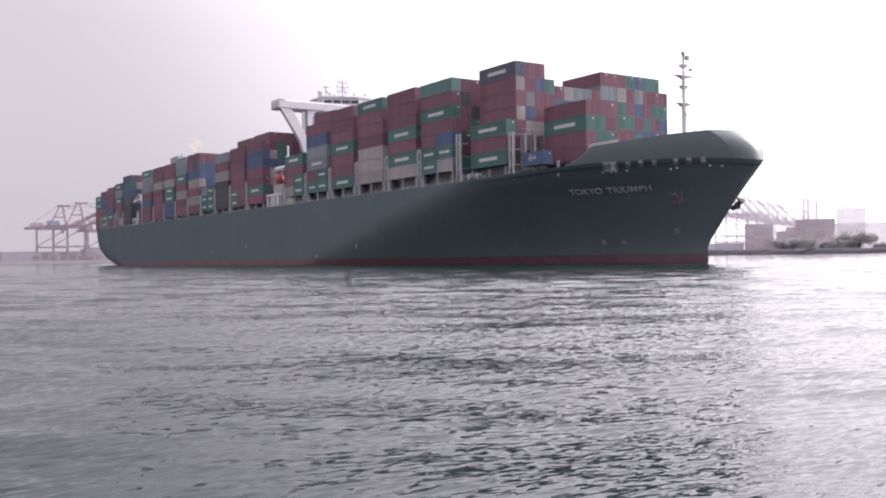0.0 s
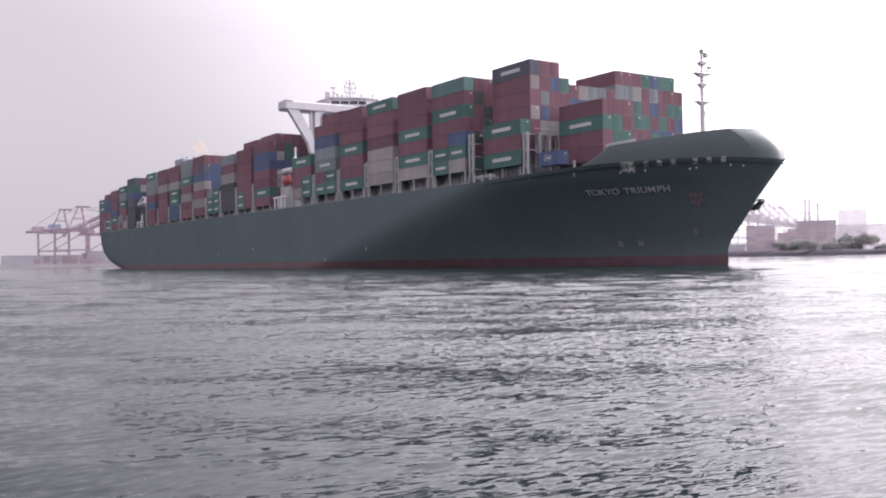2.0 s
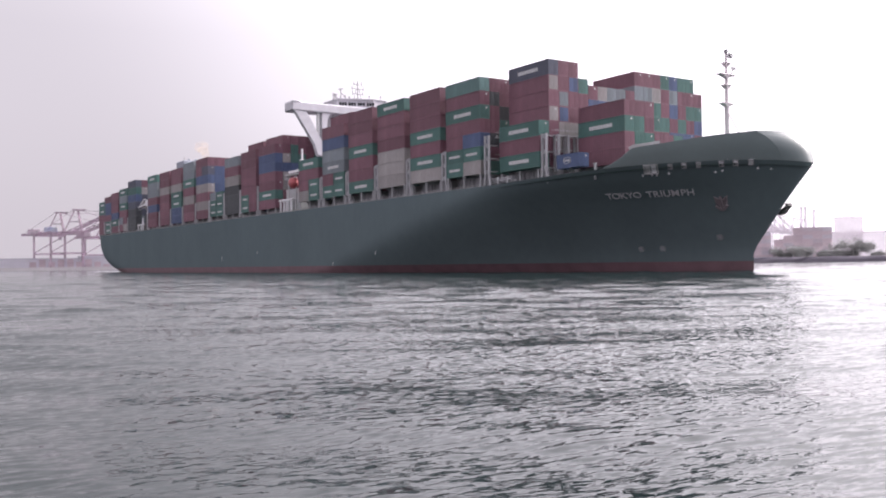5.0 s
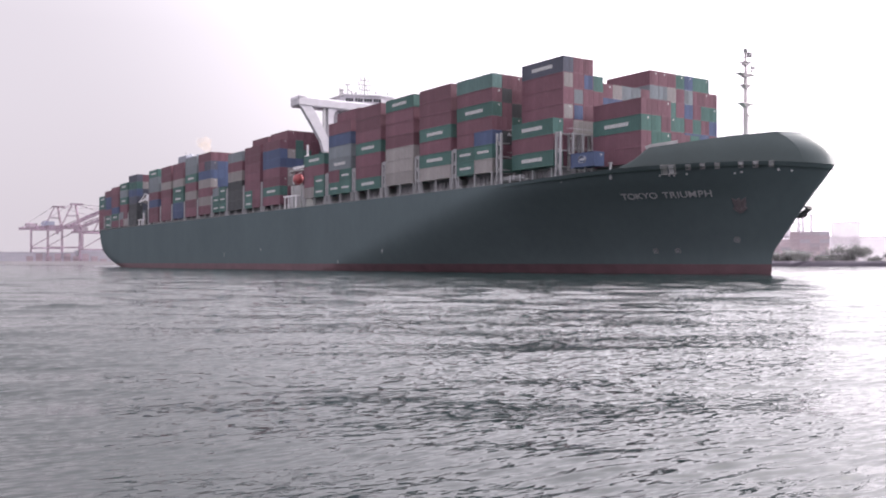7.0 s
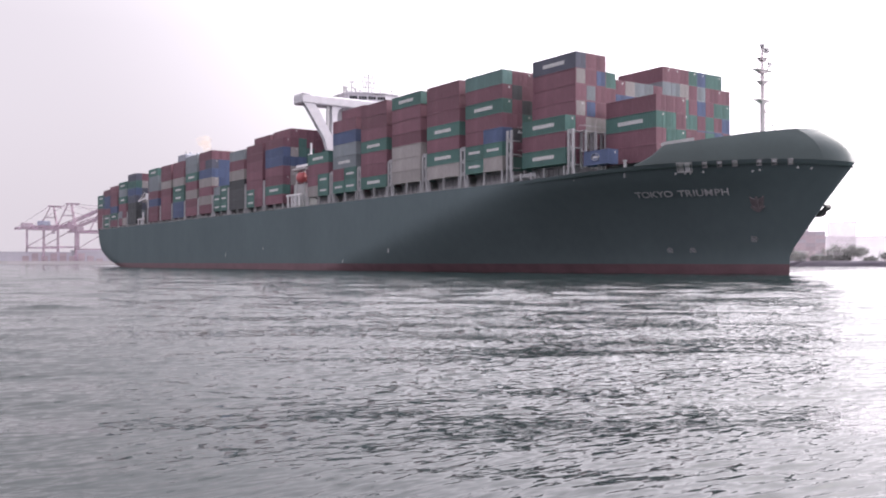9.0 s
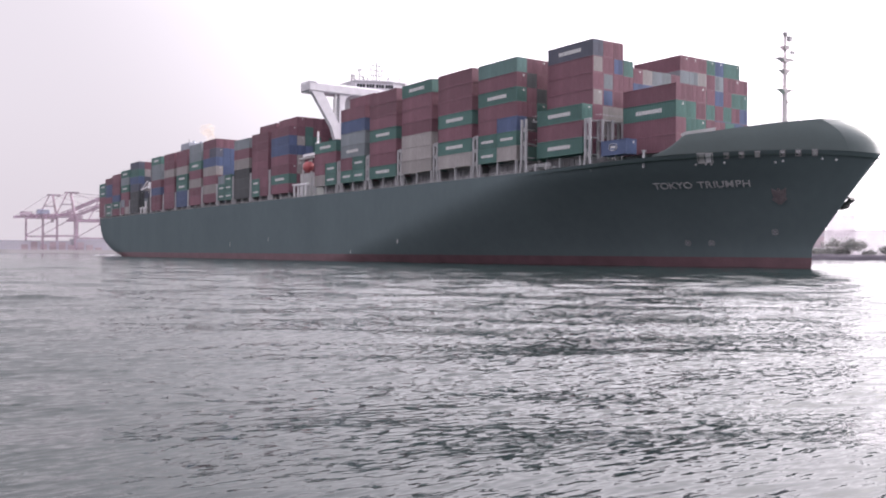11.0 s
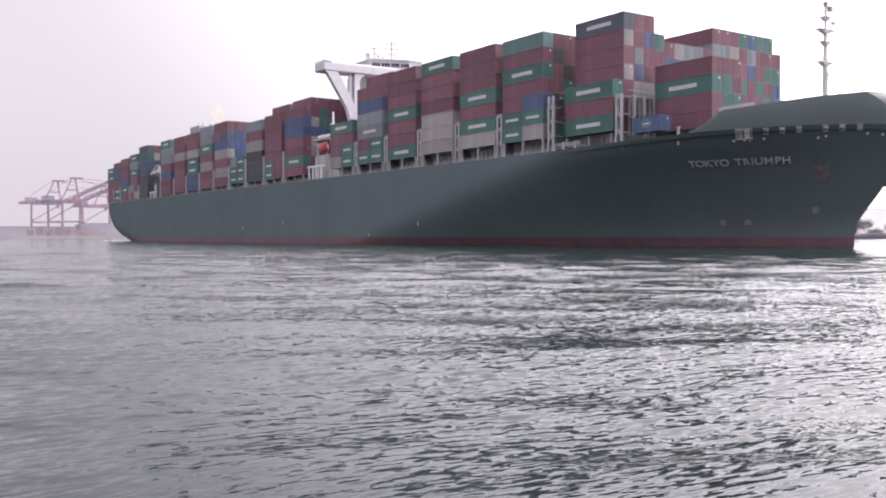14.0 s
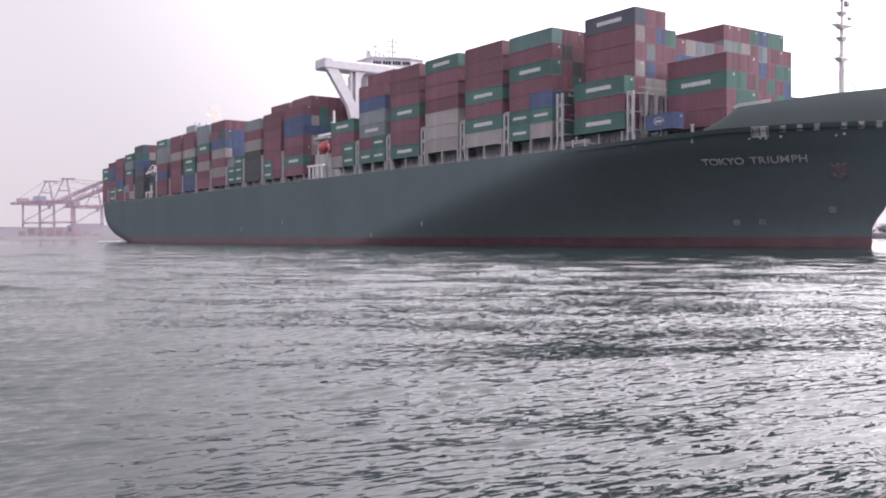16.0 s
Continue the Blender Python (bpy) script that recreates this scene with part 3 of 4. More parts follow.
def make_rest():
    """The boxes deep inside the stacks, seen only as a mass."""
    vs, fs = [], []
    for x, y, z, ln, hi in rest:
        o = len(vs)
        for dz in (0, hi):
            vs += [(x, y, z + dz), (x + ln, y, z + dz), (x + ln, y + 2.44, z + dz), (x, y + 2.44, z + dz)]
        fs += [tuple(o + i for i in q) for q in ((3, 2, 1, 0), (4, 5, 6, 7), (0, 1, 5, 4), (1, 2, 6, 5), (2, 3, 7, 6), (3, 0, 4, 7))]
    me = bpy.data.meshes.new("inner_containers")
    me.from_pydata(vs, [], fs)
    m = mat("container_paint_mixed", (0.2, 0.05, 0.05), 0.6)
    n, l = m.node_tree.nodes, m.node_tree.links
    geo = n.new("ShaderNodeNewGeometry")
    ramp = n.new("ShaderNodeValToRGB")
    ramp.color_ramp.interpolation = "CONSTANT"
    for k, (pos, c) in enumerate(((0, "R"), (0.45, "G"), (0.62, "B"), (0.75, "W"), (0.85, "L"), (0.92, "D"))):
        e = ramp.color_ramp.elements[k] if k < 2 else ramp.color_ramp.elements.new(pos)
        e.position, e.color = pos, (*COLORS[c], 1)
    l.new(geo.outputs["Random Per Island"], ramp.inputs[0])
    l.new(ramp.outputs[0], n["Principled BSDF"].inputs["Base Color"])
    me.materials.append(m)
    ob = new("inner_containers", me)
    ob.matrix_basis = SHIP_AT
    tagged(ob, "packed mass of mixed red, green and blue shipping containers", "shipping container", kind="stuff")
    MOVING.append(ob)


make_rest()


# ---------------------------------------------------------------- ship: bridge
def plate(bm, pts, x0, x1):
    """A plate across the ship: outline in y, z, thickness from x0 to x1."""
    a_ = [bm.verts.new((x0, y, z)) for y, z in pts]
    b_ = [bm.verts.new((x1, y, z)) for y, z in pts]
    n = len(pts)
    bm.faces.new(a_[::-1])
    bm.faces.new(b_)
    for k in range(n):
        bm.faces.new((a_[k], a_[(k + 1) % n], b_[(k + 1) % n], b_[k]))


def make_bridge(ship):
    bm = bmesh.new()
    box(bm, -146, -12.2, 16.6, -135.2, 12.2, 46.4, 0.15)
    house = part("deckhouse", bm, BRIDGE_WHITE, ship, "tall white accommodation block")
    for k in range(7):
        for j in range(9):
            bm = bmesh.new()
            box(bm, -135.24, -11.3 + j * 2.7, 22.0 + k * 3.1, -135.14, -10.3 + j * 2.7, 23.3 + k * 3.1)
            part("window", bm, GLASS_DARK, house)
    bm = bmesh.new()
    box(bm, -138.5, -26.0, 45.45, -133.2, 26.0, 48.1, 0.35)
    wing = part("bridge_wing", bm, BRIDGE_WHITE, ship, "white bridge wing deck across the ship")
    for s_ in (-1, 1):
        bm = bmesh.new()
        box(bm, -138.6, s_ * 24.6 - 1.2, 47.9, -133.1, s_ * 24.6 + 1.2, 48.25, 0.1)
        part("wing_cab", bm, BRIDGE_WHITE, wing)
        bm = bmesh.new()
        curve = [(25.4, 45.6), (24.6, 44.9), (23.6, 43.4), (18.9, 36.2), (18.0, 33.2), (16.2, 33.2), (16.2, 36.4), (17.7, 39.0), (20.3, 43.6), (21.2, 44.9), (21.9, 45.6)]
        plate(bm, [(s_ * y, z) for y, z in curve], -134.9, -133.4)
        part("wing_strut", bm, BRIDGE_WHITE, wing, "white slanting strut under the wing")
        bm = bmesh.new()
        plate(bm, [(s_ * y, z) for y, z in ((17.9, 45.4), (17.9, 38.0), (17.3, 36.6), (17.3, 45.4))], -134.5, -133.9)
        for z in np.arange(37.5, 45, 0.9):
            box(bm, -134.4, s_ * 17.1 - 0.5, z, -134.0, s_ * 17.1 + 0.5, z + 0.12)
        part("wing_post", bm, PALE_GREY, wing)
        bm = bmesh.new()
        plate(bm, [(s_ * y, z) for y, z in ((16.5, 45.6), (16.5, 33.0), (14.9, 33.0), (14.9, 43.4), (14.4, 44.6), (13.4, 45.3), (12.0, 45.6))], -135.1, -133.6)
        part("wing_bracket", bm, BRIDGE_WHITE, wing)
    bm = bmesh.new()
    for grow, z0, z1 in ((0.0, 47.9, 50.4), (0.3, 50.4, 50.75)):
        plan = ((-137 + grow, -9.8 - grow), (-133 + grow, 0), (-133.5 + grow, 4.6 + grow), (-146, 4.6 + grow), (-146, -9.8 - grow))
        lo, hi = [bm.verts.new((x, y, z0)) for x, y in plan], [bm.verts.new((x, y, z1)) for x, y in plan]
        bm.faces.new(hi)
        bm.faces.new(lo[::-1])
        for k in range(5):
            bm.faces.new((lo[k], lo[(k + 1) % 5], hi[(k + 1) % 5], hi[k]))
    wheelhouse = part("wheelhouse", bm, BRIDGE_WHITE, ship, "white wheelhouse with a band of dark windows")
    lean = math.degrees(math.atan2(-4.0, 9.8))
    for k in range(12):
        bm = bmesh.new()
        y = 0.5 + k * 0.78 + 0.35 * (k // 3)
        box(bm, -0.04, y, 48.7, 0.05, y + 0.66, 49.65)
        part("window", bm, GLASS_DARK, wheelhouse, at=pose(-137, -9.8, 0, 0, 0, lean))
    bm = bmesh.new()
    for y in np.arange(-9.5, 4.6, 1.8):
        beam(bm, (-138, y, 50.7), (-138, y, 51.5), 0.05)
    beam(bm, (-138, -9.5, 51.5), (-138, 4.4, 51.5), 0.05)
    part("bridge_railing", bm, PALE_GREY, ship)
    bm = bmesh.new()
    beam(bm, (-136, -3.6, 50.5), (-136, -3.6, 56.2), 0.34, sides=8)
    for z, r in ((52.4, 1.7), (53.9, 1.9), (55.2, 1.3)):
        beam(bm, (-136, -3.6 - r, z), (-136, -3.6 + r, z), 0.16)
        for k in (-1, 1):
            beam(bm, (-136, -3.6 + k * r, z - 0.4), (-136, -3.6 + k * r, z + 0.9), 0.14)
    for k in (-1, 1):
        beam(bm, (-136, -3.6 + k * 1.3, 50.5), (-136, -3.6 + k * 0.5, 54), 0.14)
    part("radar_mast", bm, MAST_GREY, ship, "grey radar mast with crossbars and aerials")
    bm = bmesh.new()
    beam(bm, (-135, -9.7, 50.5), (-135, -9.7, 53.2), 0.28, sides=8)
    beam(bm, (-135, -10.5, 53.1), (-135, -8.9, 53.3), 0.26)
    beam(bm, (-135, -9.7, 52), (-135, -8.3, 51.0), 0.2)
    beam(bm, (-135, -8.3, 50.5), (-135, -8.3, 51.6), 0.3, sides=6)
    part("radar_scanner", bm, MAST_GREY, ship)
    for y, top in ((0.3, 52.0), (4.2, 52.2), (-6.4, 51.3)):
        bm = bmesh.new()
        beam(bm, (-136, y, 50.5), (-136, y, top), 0.16, sides=6)
        bmesh.ops.create_icosphere(bm, subdivisions=1, radius=0.32, matrix=Matrix.Translation((-136, y, top)))
        part("aerial_dome", bm, MAST_GREY, ship)
    bm = bmesh.new()
    beam(bm, (-135, -12.3, 47.9), (-135, -12.3, 52.0), 0.12)
    for k in range(4):
        box(bm, -135.05, -12.2, 49.9 + 0.45 * k, -134.95, -11.2 + 0.25 * (k % 2), 50.2 + 0.5 * k)
    part("signal_flag", bm, MAST_GREY, ship, "small grey flag on a short staff")
    bm = bmesh.new()
    box(bm, -290, -9, 16.6, -278, 9, 43.5, 0.3)
    casing = part("engine_casing", bm, PALE_GREY, ship, "pale grey engine casing")
    bm = bmesh.new()
    box(bm, -289, -9, 43.5, -279, 9, 47.0, 0.3)
    for y in (-5, -2, 1, 4):
        beam(bm, (-284, y, 47), (-284.5, y, 48.1), 1.1, sides=10)
    part("funnel", bm, FUNNEL_GREY, casing, "blue-grey funnel top with exhaust pipes")
    bm = bmesh.new()
    beam(bm, (-279.5, -8.6, 43), (-279.5, -8.6, 48.2), 0.35, sides=6)
    part("funnel_mast", bm, PALE_GREY, casing)


make_bridge(ship)


# ---------------------------------------------------------------- ship: hatches, lashing bridges, side pillars
HATCH_GREY = mat("hatch_grey_green", (0.26, 0.25, 0.27), 0.7, grain=0.2)
LASH_GREY = mat("lashing_bridge_grey", (0.36, 0.36, 0.38), 0.6, grain=0.14)


def make_hatches(ship):
    spans = [(b[0], b[1], 22.4) for b in BAYS] + [(FORE_X, 19.9, 20.6), (STEM_X, 19.6, 14.6)]
    for x, foot, half in spans:
        bm = bmesh.new()
        box(bm, x + 0.1, -half, 16.4, x + 12.1, half, foot - 0.35)
        for k in range(9):
            box(bm, x + 0.4 + k * 1.4, -half - 0.16, 16.6, x + 0.52 + k * 1.4, -half, foot - 0.5)
        hatch = part("hatch_coaming", bm, HATCH_GREY, ship)
        bm = bmesh.new()
        box(bm, x + 0.02, -half - 0.35, foot - 0.33, x + 12.17, half + 0.35, foot - 0.01, 0.04)
        part("hatch_cover", bm, HATCH_GREY, hatch)


def lash_mesh(foot, tall, half, x_wide, posts=(0.1,), step=2.62):
    """Two outer towers joined by walkways, with slots in the towers."""
    bm = bmesh.new()
    w = x_wide
    for s_ in (-1, 1):
        for dy in posts:
            for dx in (0.0, w):
                y = s_ * (half - dy)
                beam(bm, (dx, y, foot - 0.3), (dx, y, foot + tall), 0.42, 0.4)
        y = s_ * (half - 0.1)
        for z in np.arange(foot + 0.25, foot + tall + 0.1, step):
            box(bm, 0, min(y, y - s_ * 0.3), z - 0.45, w, max(y, y - s_ * 0.3), z + 0.35)
            box(bm, 0, min(y, y - s_ * 2.2), z - 0.06, w, max(y, y - s_ * 2.2), z + 0.06)
        beam(bm, (0.1, y, foot + 0.2), (-0.35, y, 16.6), 0.36)
        beam(bm, (w - 0.1, y, foot + 0.2), (w + 0.35, y, 16.6), 0.36)
    for z in (foot + 2.8, foot + tall - 0.1):
        box(bm, 0.15, -half + 2.4, z - 0.15, w - 0.15, half - 2.4, z)
        for dx in (0.15, w - 0.15):
            beam(bm, (dx, -half + 2.4, z + 1), (dx, half - 2.4, z + 1), 0.06)
    return mesh_of("lashing_bridge", bm, LASH_GREY)


def make_lashing(ship):
    ends = sorted((b[0] for b in BAYS), reverse=True)
    for x in ends:
        foot = [b[1] for b in BAYS if b[0] == x][0]
        if x in (-131.0, -356.0):
            continue
        tall, wide = (5.6, 1.3) if x > -140 else (7.4, 0.85) if x > -195 else (5.6, 0.85)
        p = new("lashing_bridge", shared(("lash", foot, tall), lambda: lash_mesh(foot, tall, 25.1, wide)))
        p.parent = ship
        p.matrix_basis = pose(x - 1.05 - wide / 2, 0, 0)
        tagged(p, "pale grey steel lashing bridge between container bays")
    p = new("lashing_bridge", lash_mesh(19.9, 7.4, 25.0, 1.2))
    p.parent, p.matrix_basis = ship, pose(-44.4, 0, 0)
    p = new("lashing_bridge", lash_mesh(19.4, 6.6, 22.9, 1.1, (0.1, 3.1, 5.6, 8.1), 3.0))
    p.parent, p.matrix_basis = ship, pose(-29.3, 0, 0)
    tagged(p, "tall pale grey lashing bridge with open frames")

    def pillar(h):
        bm = bmesh.new()
        box(bm, -0.17, -0.17, 0, 0.17, 0.17, h)
        box(bm, -0.3, -0.25, h - 0.2, 0.3, 0.25, h)
        return mesh_of("cargo_pillar", bm, LASH_GREY)

    for x, foot, *_ in BAYS:
        for dx in (0.4, 6.1, 11.8):
            for s_ in (-1, 1):
                h = round(foot - 16.6 - 0.02, 2)
                p = new("cargo_pillar", shared(("pillar", h), lambda: pillar(h)))
                p.parent, p.matrix_basis = ship, pose(x + dx, s_ * 24.9, 16.6)
    for x, y in ((-36.5, 22.4), (-31.0, 22.4), (-42.2, 22.4), (-18.2, 20.0), (-24.0, 20.6)):
        for s_ in (-1, 1):
            p = new("cargo_pillar", shared(("pillar", 3.0), lambda: pillar(3.0)))
            p.parent, p.matrix_basis = ship, pose(x, s_ * y, 16.6)


def make_railing(ship):
    for s_ in (-1, 1):
        bm = bmesh.new()
        last = None
        for x in np.arange(-352, -44, 1.9):
            y, z = s_ * (half_breadth(x, min(sheer(x), 18)) - 0.15), sheer(x)
            beam(bm, (x, y, z - 0.7), (x, y, z + 0.55), 0.09)
            if last:
                for dz in (0.15, 0.52):
                    beam(bm, (last[0], last[1], last[2] + dz), (x, y, z + dz), 0.05)
            last = (x, y, z)
        part("deck_railing", bm, PALE_GREY, ship, "thin pale grey rail along the deck edge")


make_hatches(ship)
make_lashing(ship)
make_railing(ship)


# ---------------------------------------------------------------- ship: marks and fittings on the hull
def on_hull(x, z, out=0.0):
    """The pose of a flat thing on the starboard plating: its x runs forward, its y up the plating, its z outward."""
    e = 0.3
    p = Vector((x, -half_breadth(x, z), z))
    tx = (Vector((x + e, -half_breadth(x + e, z), z)) - p).normalized()
    hi = min(z + 1.6, 18.6)
    up = (Vector((x, -half_breadth(x, hi), hi)) - p).normalized()
    n = tx.cross(up).normalized()
    up = n.cross(tx)
    m = Matrix((tx, up, n)).transposed().to_4x4()
    m.translation = p + n * out
    return m


def letter_mesh(ch, size):
    cu = bpy.data.curves.new("letter", "FONT")
    cu.body, cu.size, cu.extrude, cu.align_x = ch, size, 0.03, "CENTER"
    cu.offset = 0.012
    tmp = new("letter", cu)
    me = bpy.data.meshes.new_from_object(tmp.evaluated_get(bpy.context.evaluated_depsgraph_get()))
    bpy.data.objects.remove(tmp)
    me.materials.clear()
    me.materials.append(NAME_PAINT)
    return me


def make_marks(ship):
    name = "TOKYO TRIUMPH"
    plate_ = empty("ship_name")
    plate_.parent = ship
    tagged(plate_, "white ship name lettered on the bow")
    xs = np.linspace(-19.7, 0, 400)
    widths = {"T": 0.64, "O": 0.80, "K": 0.70, "Y": 0.68, " ": 0.52, "R": 0.70, "I": 0.34, "U": 0.74, "M": 0.88, "P": 0.66, "H": 0.76}
    whole = sum(widths[ch] for ch in name)
    run = np.cumsum([0] + [math.hypot(xs[k + 1] - xs[k], half_breadth(xs[k + 1], 13.6) - half_breadth(xs[k], 13.6)) for k in range(399)])
    end = np.interp(-5.3, xs, run)
    gone = 0.0
    for ch in name:
        x = float(np.interp(end * (gone + widths[ch] / 2) / whole, run, xs))
        gone += widths[ch]
        if ch == " ":
            continue
        p = new("letter", shared(("letter", ch), lambda: letter_mesh(ch, 2.15)))
        p.parent = plate_
        p.matrix_basis = on_hull(x, 13.4, 0.14) @ Matrix.Diagonal((0.92, 1, 1, 1))

    def ring(w, h, t):
        bm = bmesh.new()
        for x0, y0, x1, y1 in ((-w, -h, w, -h + t), (-w, h - t, w, h), (-w, -h + t, -w + t, h - t), (w - t, -h + t, w, h - t)):
            box(bm, x0, y0, -0.1, x1, y1, 0.16, 0.03)
        return bm

    # pale plates in the openings stand in for daylight showing through
    for x, z, w, h in ((-5.6, 18.0, 0.42, 0.52), (-3.6, 18.05, 0.42, 0.52), (-1.6, 18.05, 0.42, 0.52), (1.5, 18.05, 0.42, 0.52), (3.4, 18.05, 0.44, 0.54), (5.4, 18.05, 0.42, 0.52)):
        f_ = part("fairlead", ring(w, h, 0.1), MAST_GREY, ship, "white framed mooring opening", at=on_hull(x, z, 0.02))
        bm = bmesh.new()
        low = -0.7 if x in (-1.6, 5.4) else 0.1
        box(bm, -w * 0.7, h * low, -0.08, w * 0.7, h * 0.7, 0.05)
        part("roller", bm, PALE_GREY if x in (-5.6, -1.6, 5.4) else WHITE, f_)
        bm = bmesh.new()
        box(bm, -w * 0.2, -h * 0.7, -0.08, w * 0.7, h * (low - 0.15), 0.04)
        part("roller", bm, MAST_GREY, f_)
    f_ = part("mooring_port", ring(1.25, 0.95, 0.14), PALE_GREY, ship, "large white framed mooring opening", at=on_hull(-8.6, 17.75, 0.02))
    # two bright plates imitate the sky behind the wide opening
    for k in (-0.55, 0.5):
        bm = bmesh.new()
        box(bm, k - 0.42, -0.75, -0.06, k + 0.42, 0.7, 0.05)
        part("roller", bm, WHITE if k > 0 else PALE_GREY, f_)
    for x, z in ((-10.5, 16.85), (-9.1, 16.85), (-8.4, 16.8), (-6.5, 16.95), (0.0, 16.8), (1.0, 16.95), (5.9, 17.1), (7.4, 16.9)):
        bm = bmesh.new()
        bmesh.ops.create_cone(bm, cap_ends=True, segments=10, radius1=0.2, radius2=0.15, depth=0.2)
        part("panama_chock", bm, WHITE, ship, at=on_hull(x, z, 0.05))
    # anchor pockets, one on each bow
    rust = mat("rusty_anchor_steel", (0.172, 0.145, 0.158), 0.8, grain=0.3, scale=1.5, fine=8)
    for s_ in (-1, 1):
        m = on_hull(-2.1, 11.9, -0.05) @ Matrix.Diagonal((1.0, 1.0, 0.6, 1))
        if s_ > 0:
            m = Matrix.Diagonal((1, -1, 1, 1)) @ m @ Matrix.Diagonal((-1, 1, 1, 1))
        bm = bmesh.new()
        plate_pts = [(0, 0.7), (1.3, 1.5), (1.15, -0.2), (0, -2.0), (-1.15, -0.2), (-1.3, 1.5)]
        lo = [bm.verts.new((u, v, -0.1)) for u, v in plate_pts]
        hi = [bm.verts.new((u * 0.8, v * 0.8, 0.3)) for u, v in plate_pts]
        bm.faces.new(hi)
        for k in range(6):
            bm.faces.new((lo[k], lo[(k + 1) % 6], hi[(k + 1) % 6], hi[k]))
        a_ = part("anchor_bolster", bm, rust if s_ < 0 else DARK_STEEL, ship, "rust-streaked anchor pocket on the bow", at=m)
        bm = bmesh.new()
        beam(bm, (0, -1.2, 0.35), (0, 1.3, 0.35), 0.4)
        beam(bm, (-1.0, -0.5, 0.4), (0, -1.5, 0.45), 0.45)
        beam(bm, (1.0, -0.5, 0.4), (0, -1.5, 0.45), 0.45)
        part("anchor", bm, rust, a_)
    bm = bmesh.new()
    box(bm, -1.7, -0.6, -0.24, 1.2, 0.6, 0.22, 0.08)
    box(bm, 0.75, -0.75, 0.18, 1.15, 0.75, 0.5, 0.08)
    box(bm, -1.2, -0.75, -0.4, -0.2, 0.75, -0.2, 0.06)
    part("anchor_shelf", bm, DARK_STEEL, ship, "dark steel anchor jutting past the stem", at=pose(4.4, 3.0, 10.6, 0, -31, -8))
    for x, z in ((-19.5, 4.2), (-15.5, 4.15), (-4.8, 6.0)):
        bm = bmesh.new()
        for k in range(2):
            beam(bm, (-0.4, -0.4 + 0.8 * k, 0), (0.4, 0.4 - 0.8 * k, 0.0), 0.16)
        for k in range(12):
            u, v = 2 * math.pi * k / 12, 2 * math.pi * (k + 1) / 12
            beam(bm, (0.52 * math.cos(u), 0.52 * math.sin(u), 0), (0.52 * math.cos(v), 0.52 * math.sin(v), 0), 0.1)
        part("thruster_mark", bm, MAST_GREY, ship, "pale crossed-circle thruster mark", at=on_hull(x, z, 0.02))
    for x, z, h in ((-88.9, 5.0, 0.7), (-110, 2.3, 0.4), (-190, 4.5, 0.6), (-160, 6, 0.4)):
        bm = bmesh.new()
        box(bm, -0.12, -h, -0.02, 0.12, h, 0.03)
        part("hull_mark", bm, LETTER if h > 0.65 else PALE_GREY, ship, at=pose(x, -half_breadth(x, z) - 0.03, z, 90, 0, 0))


make_marks(ship)


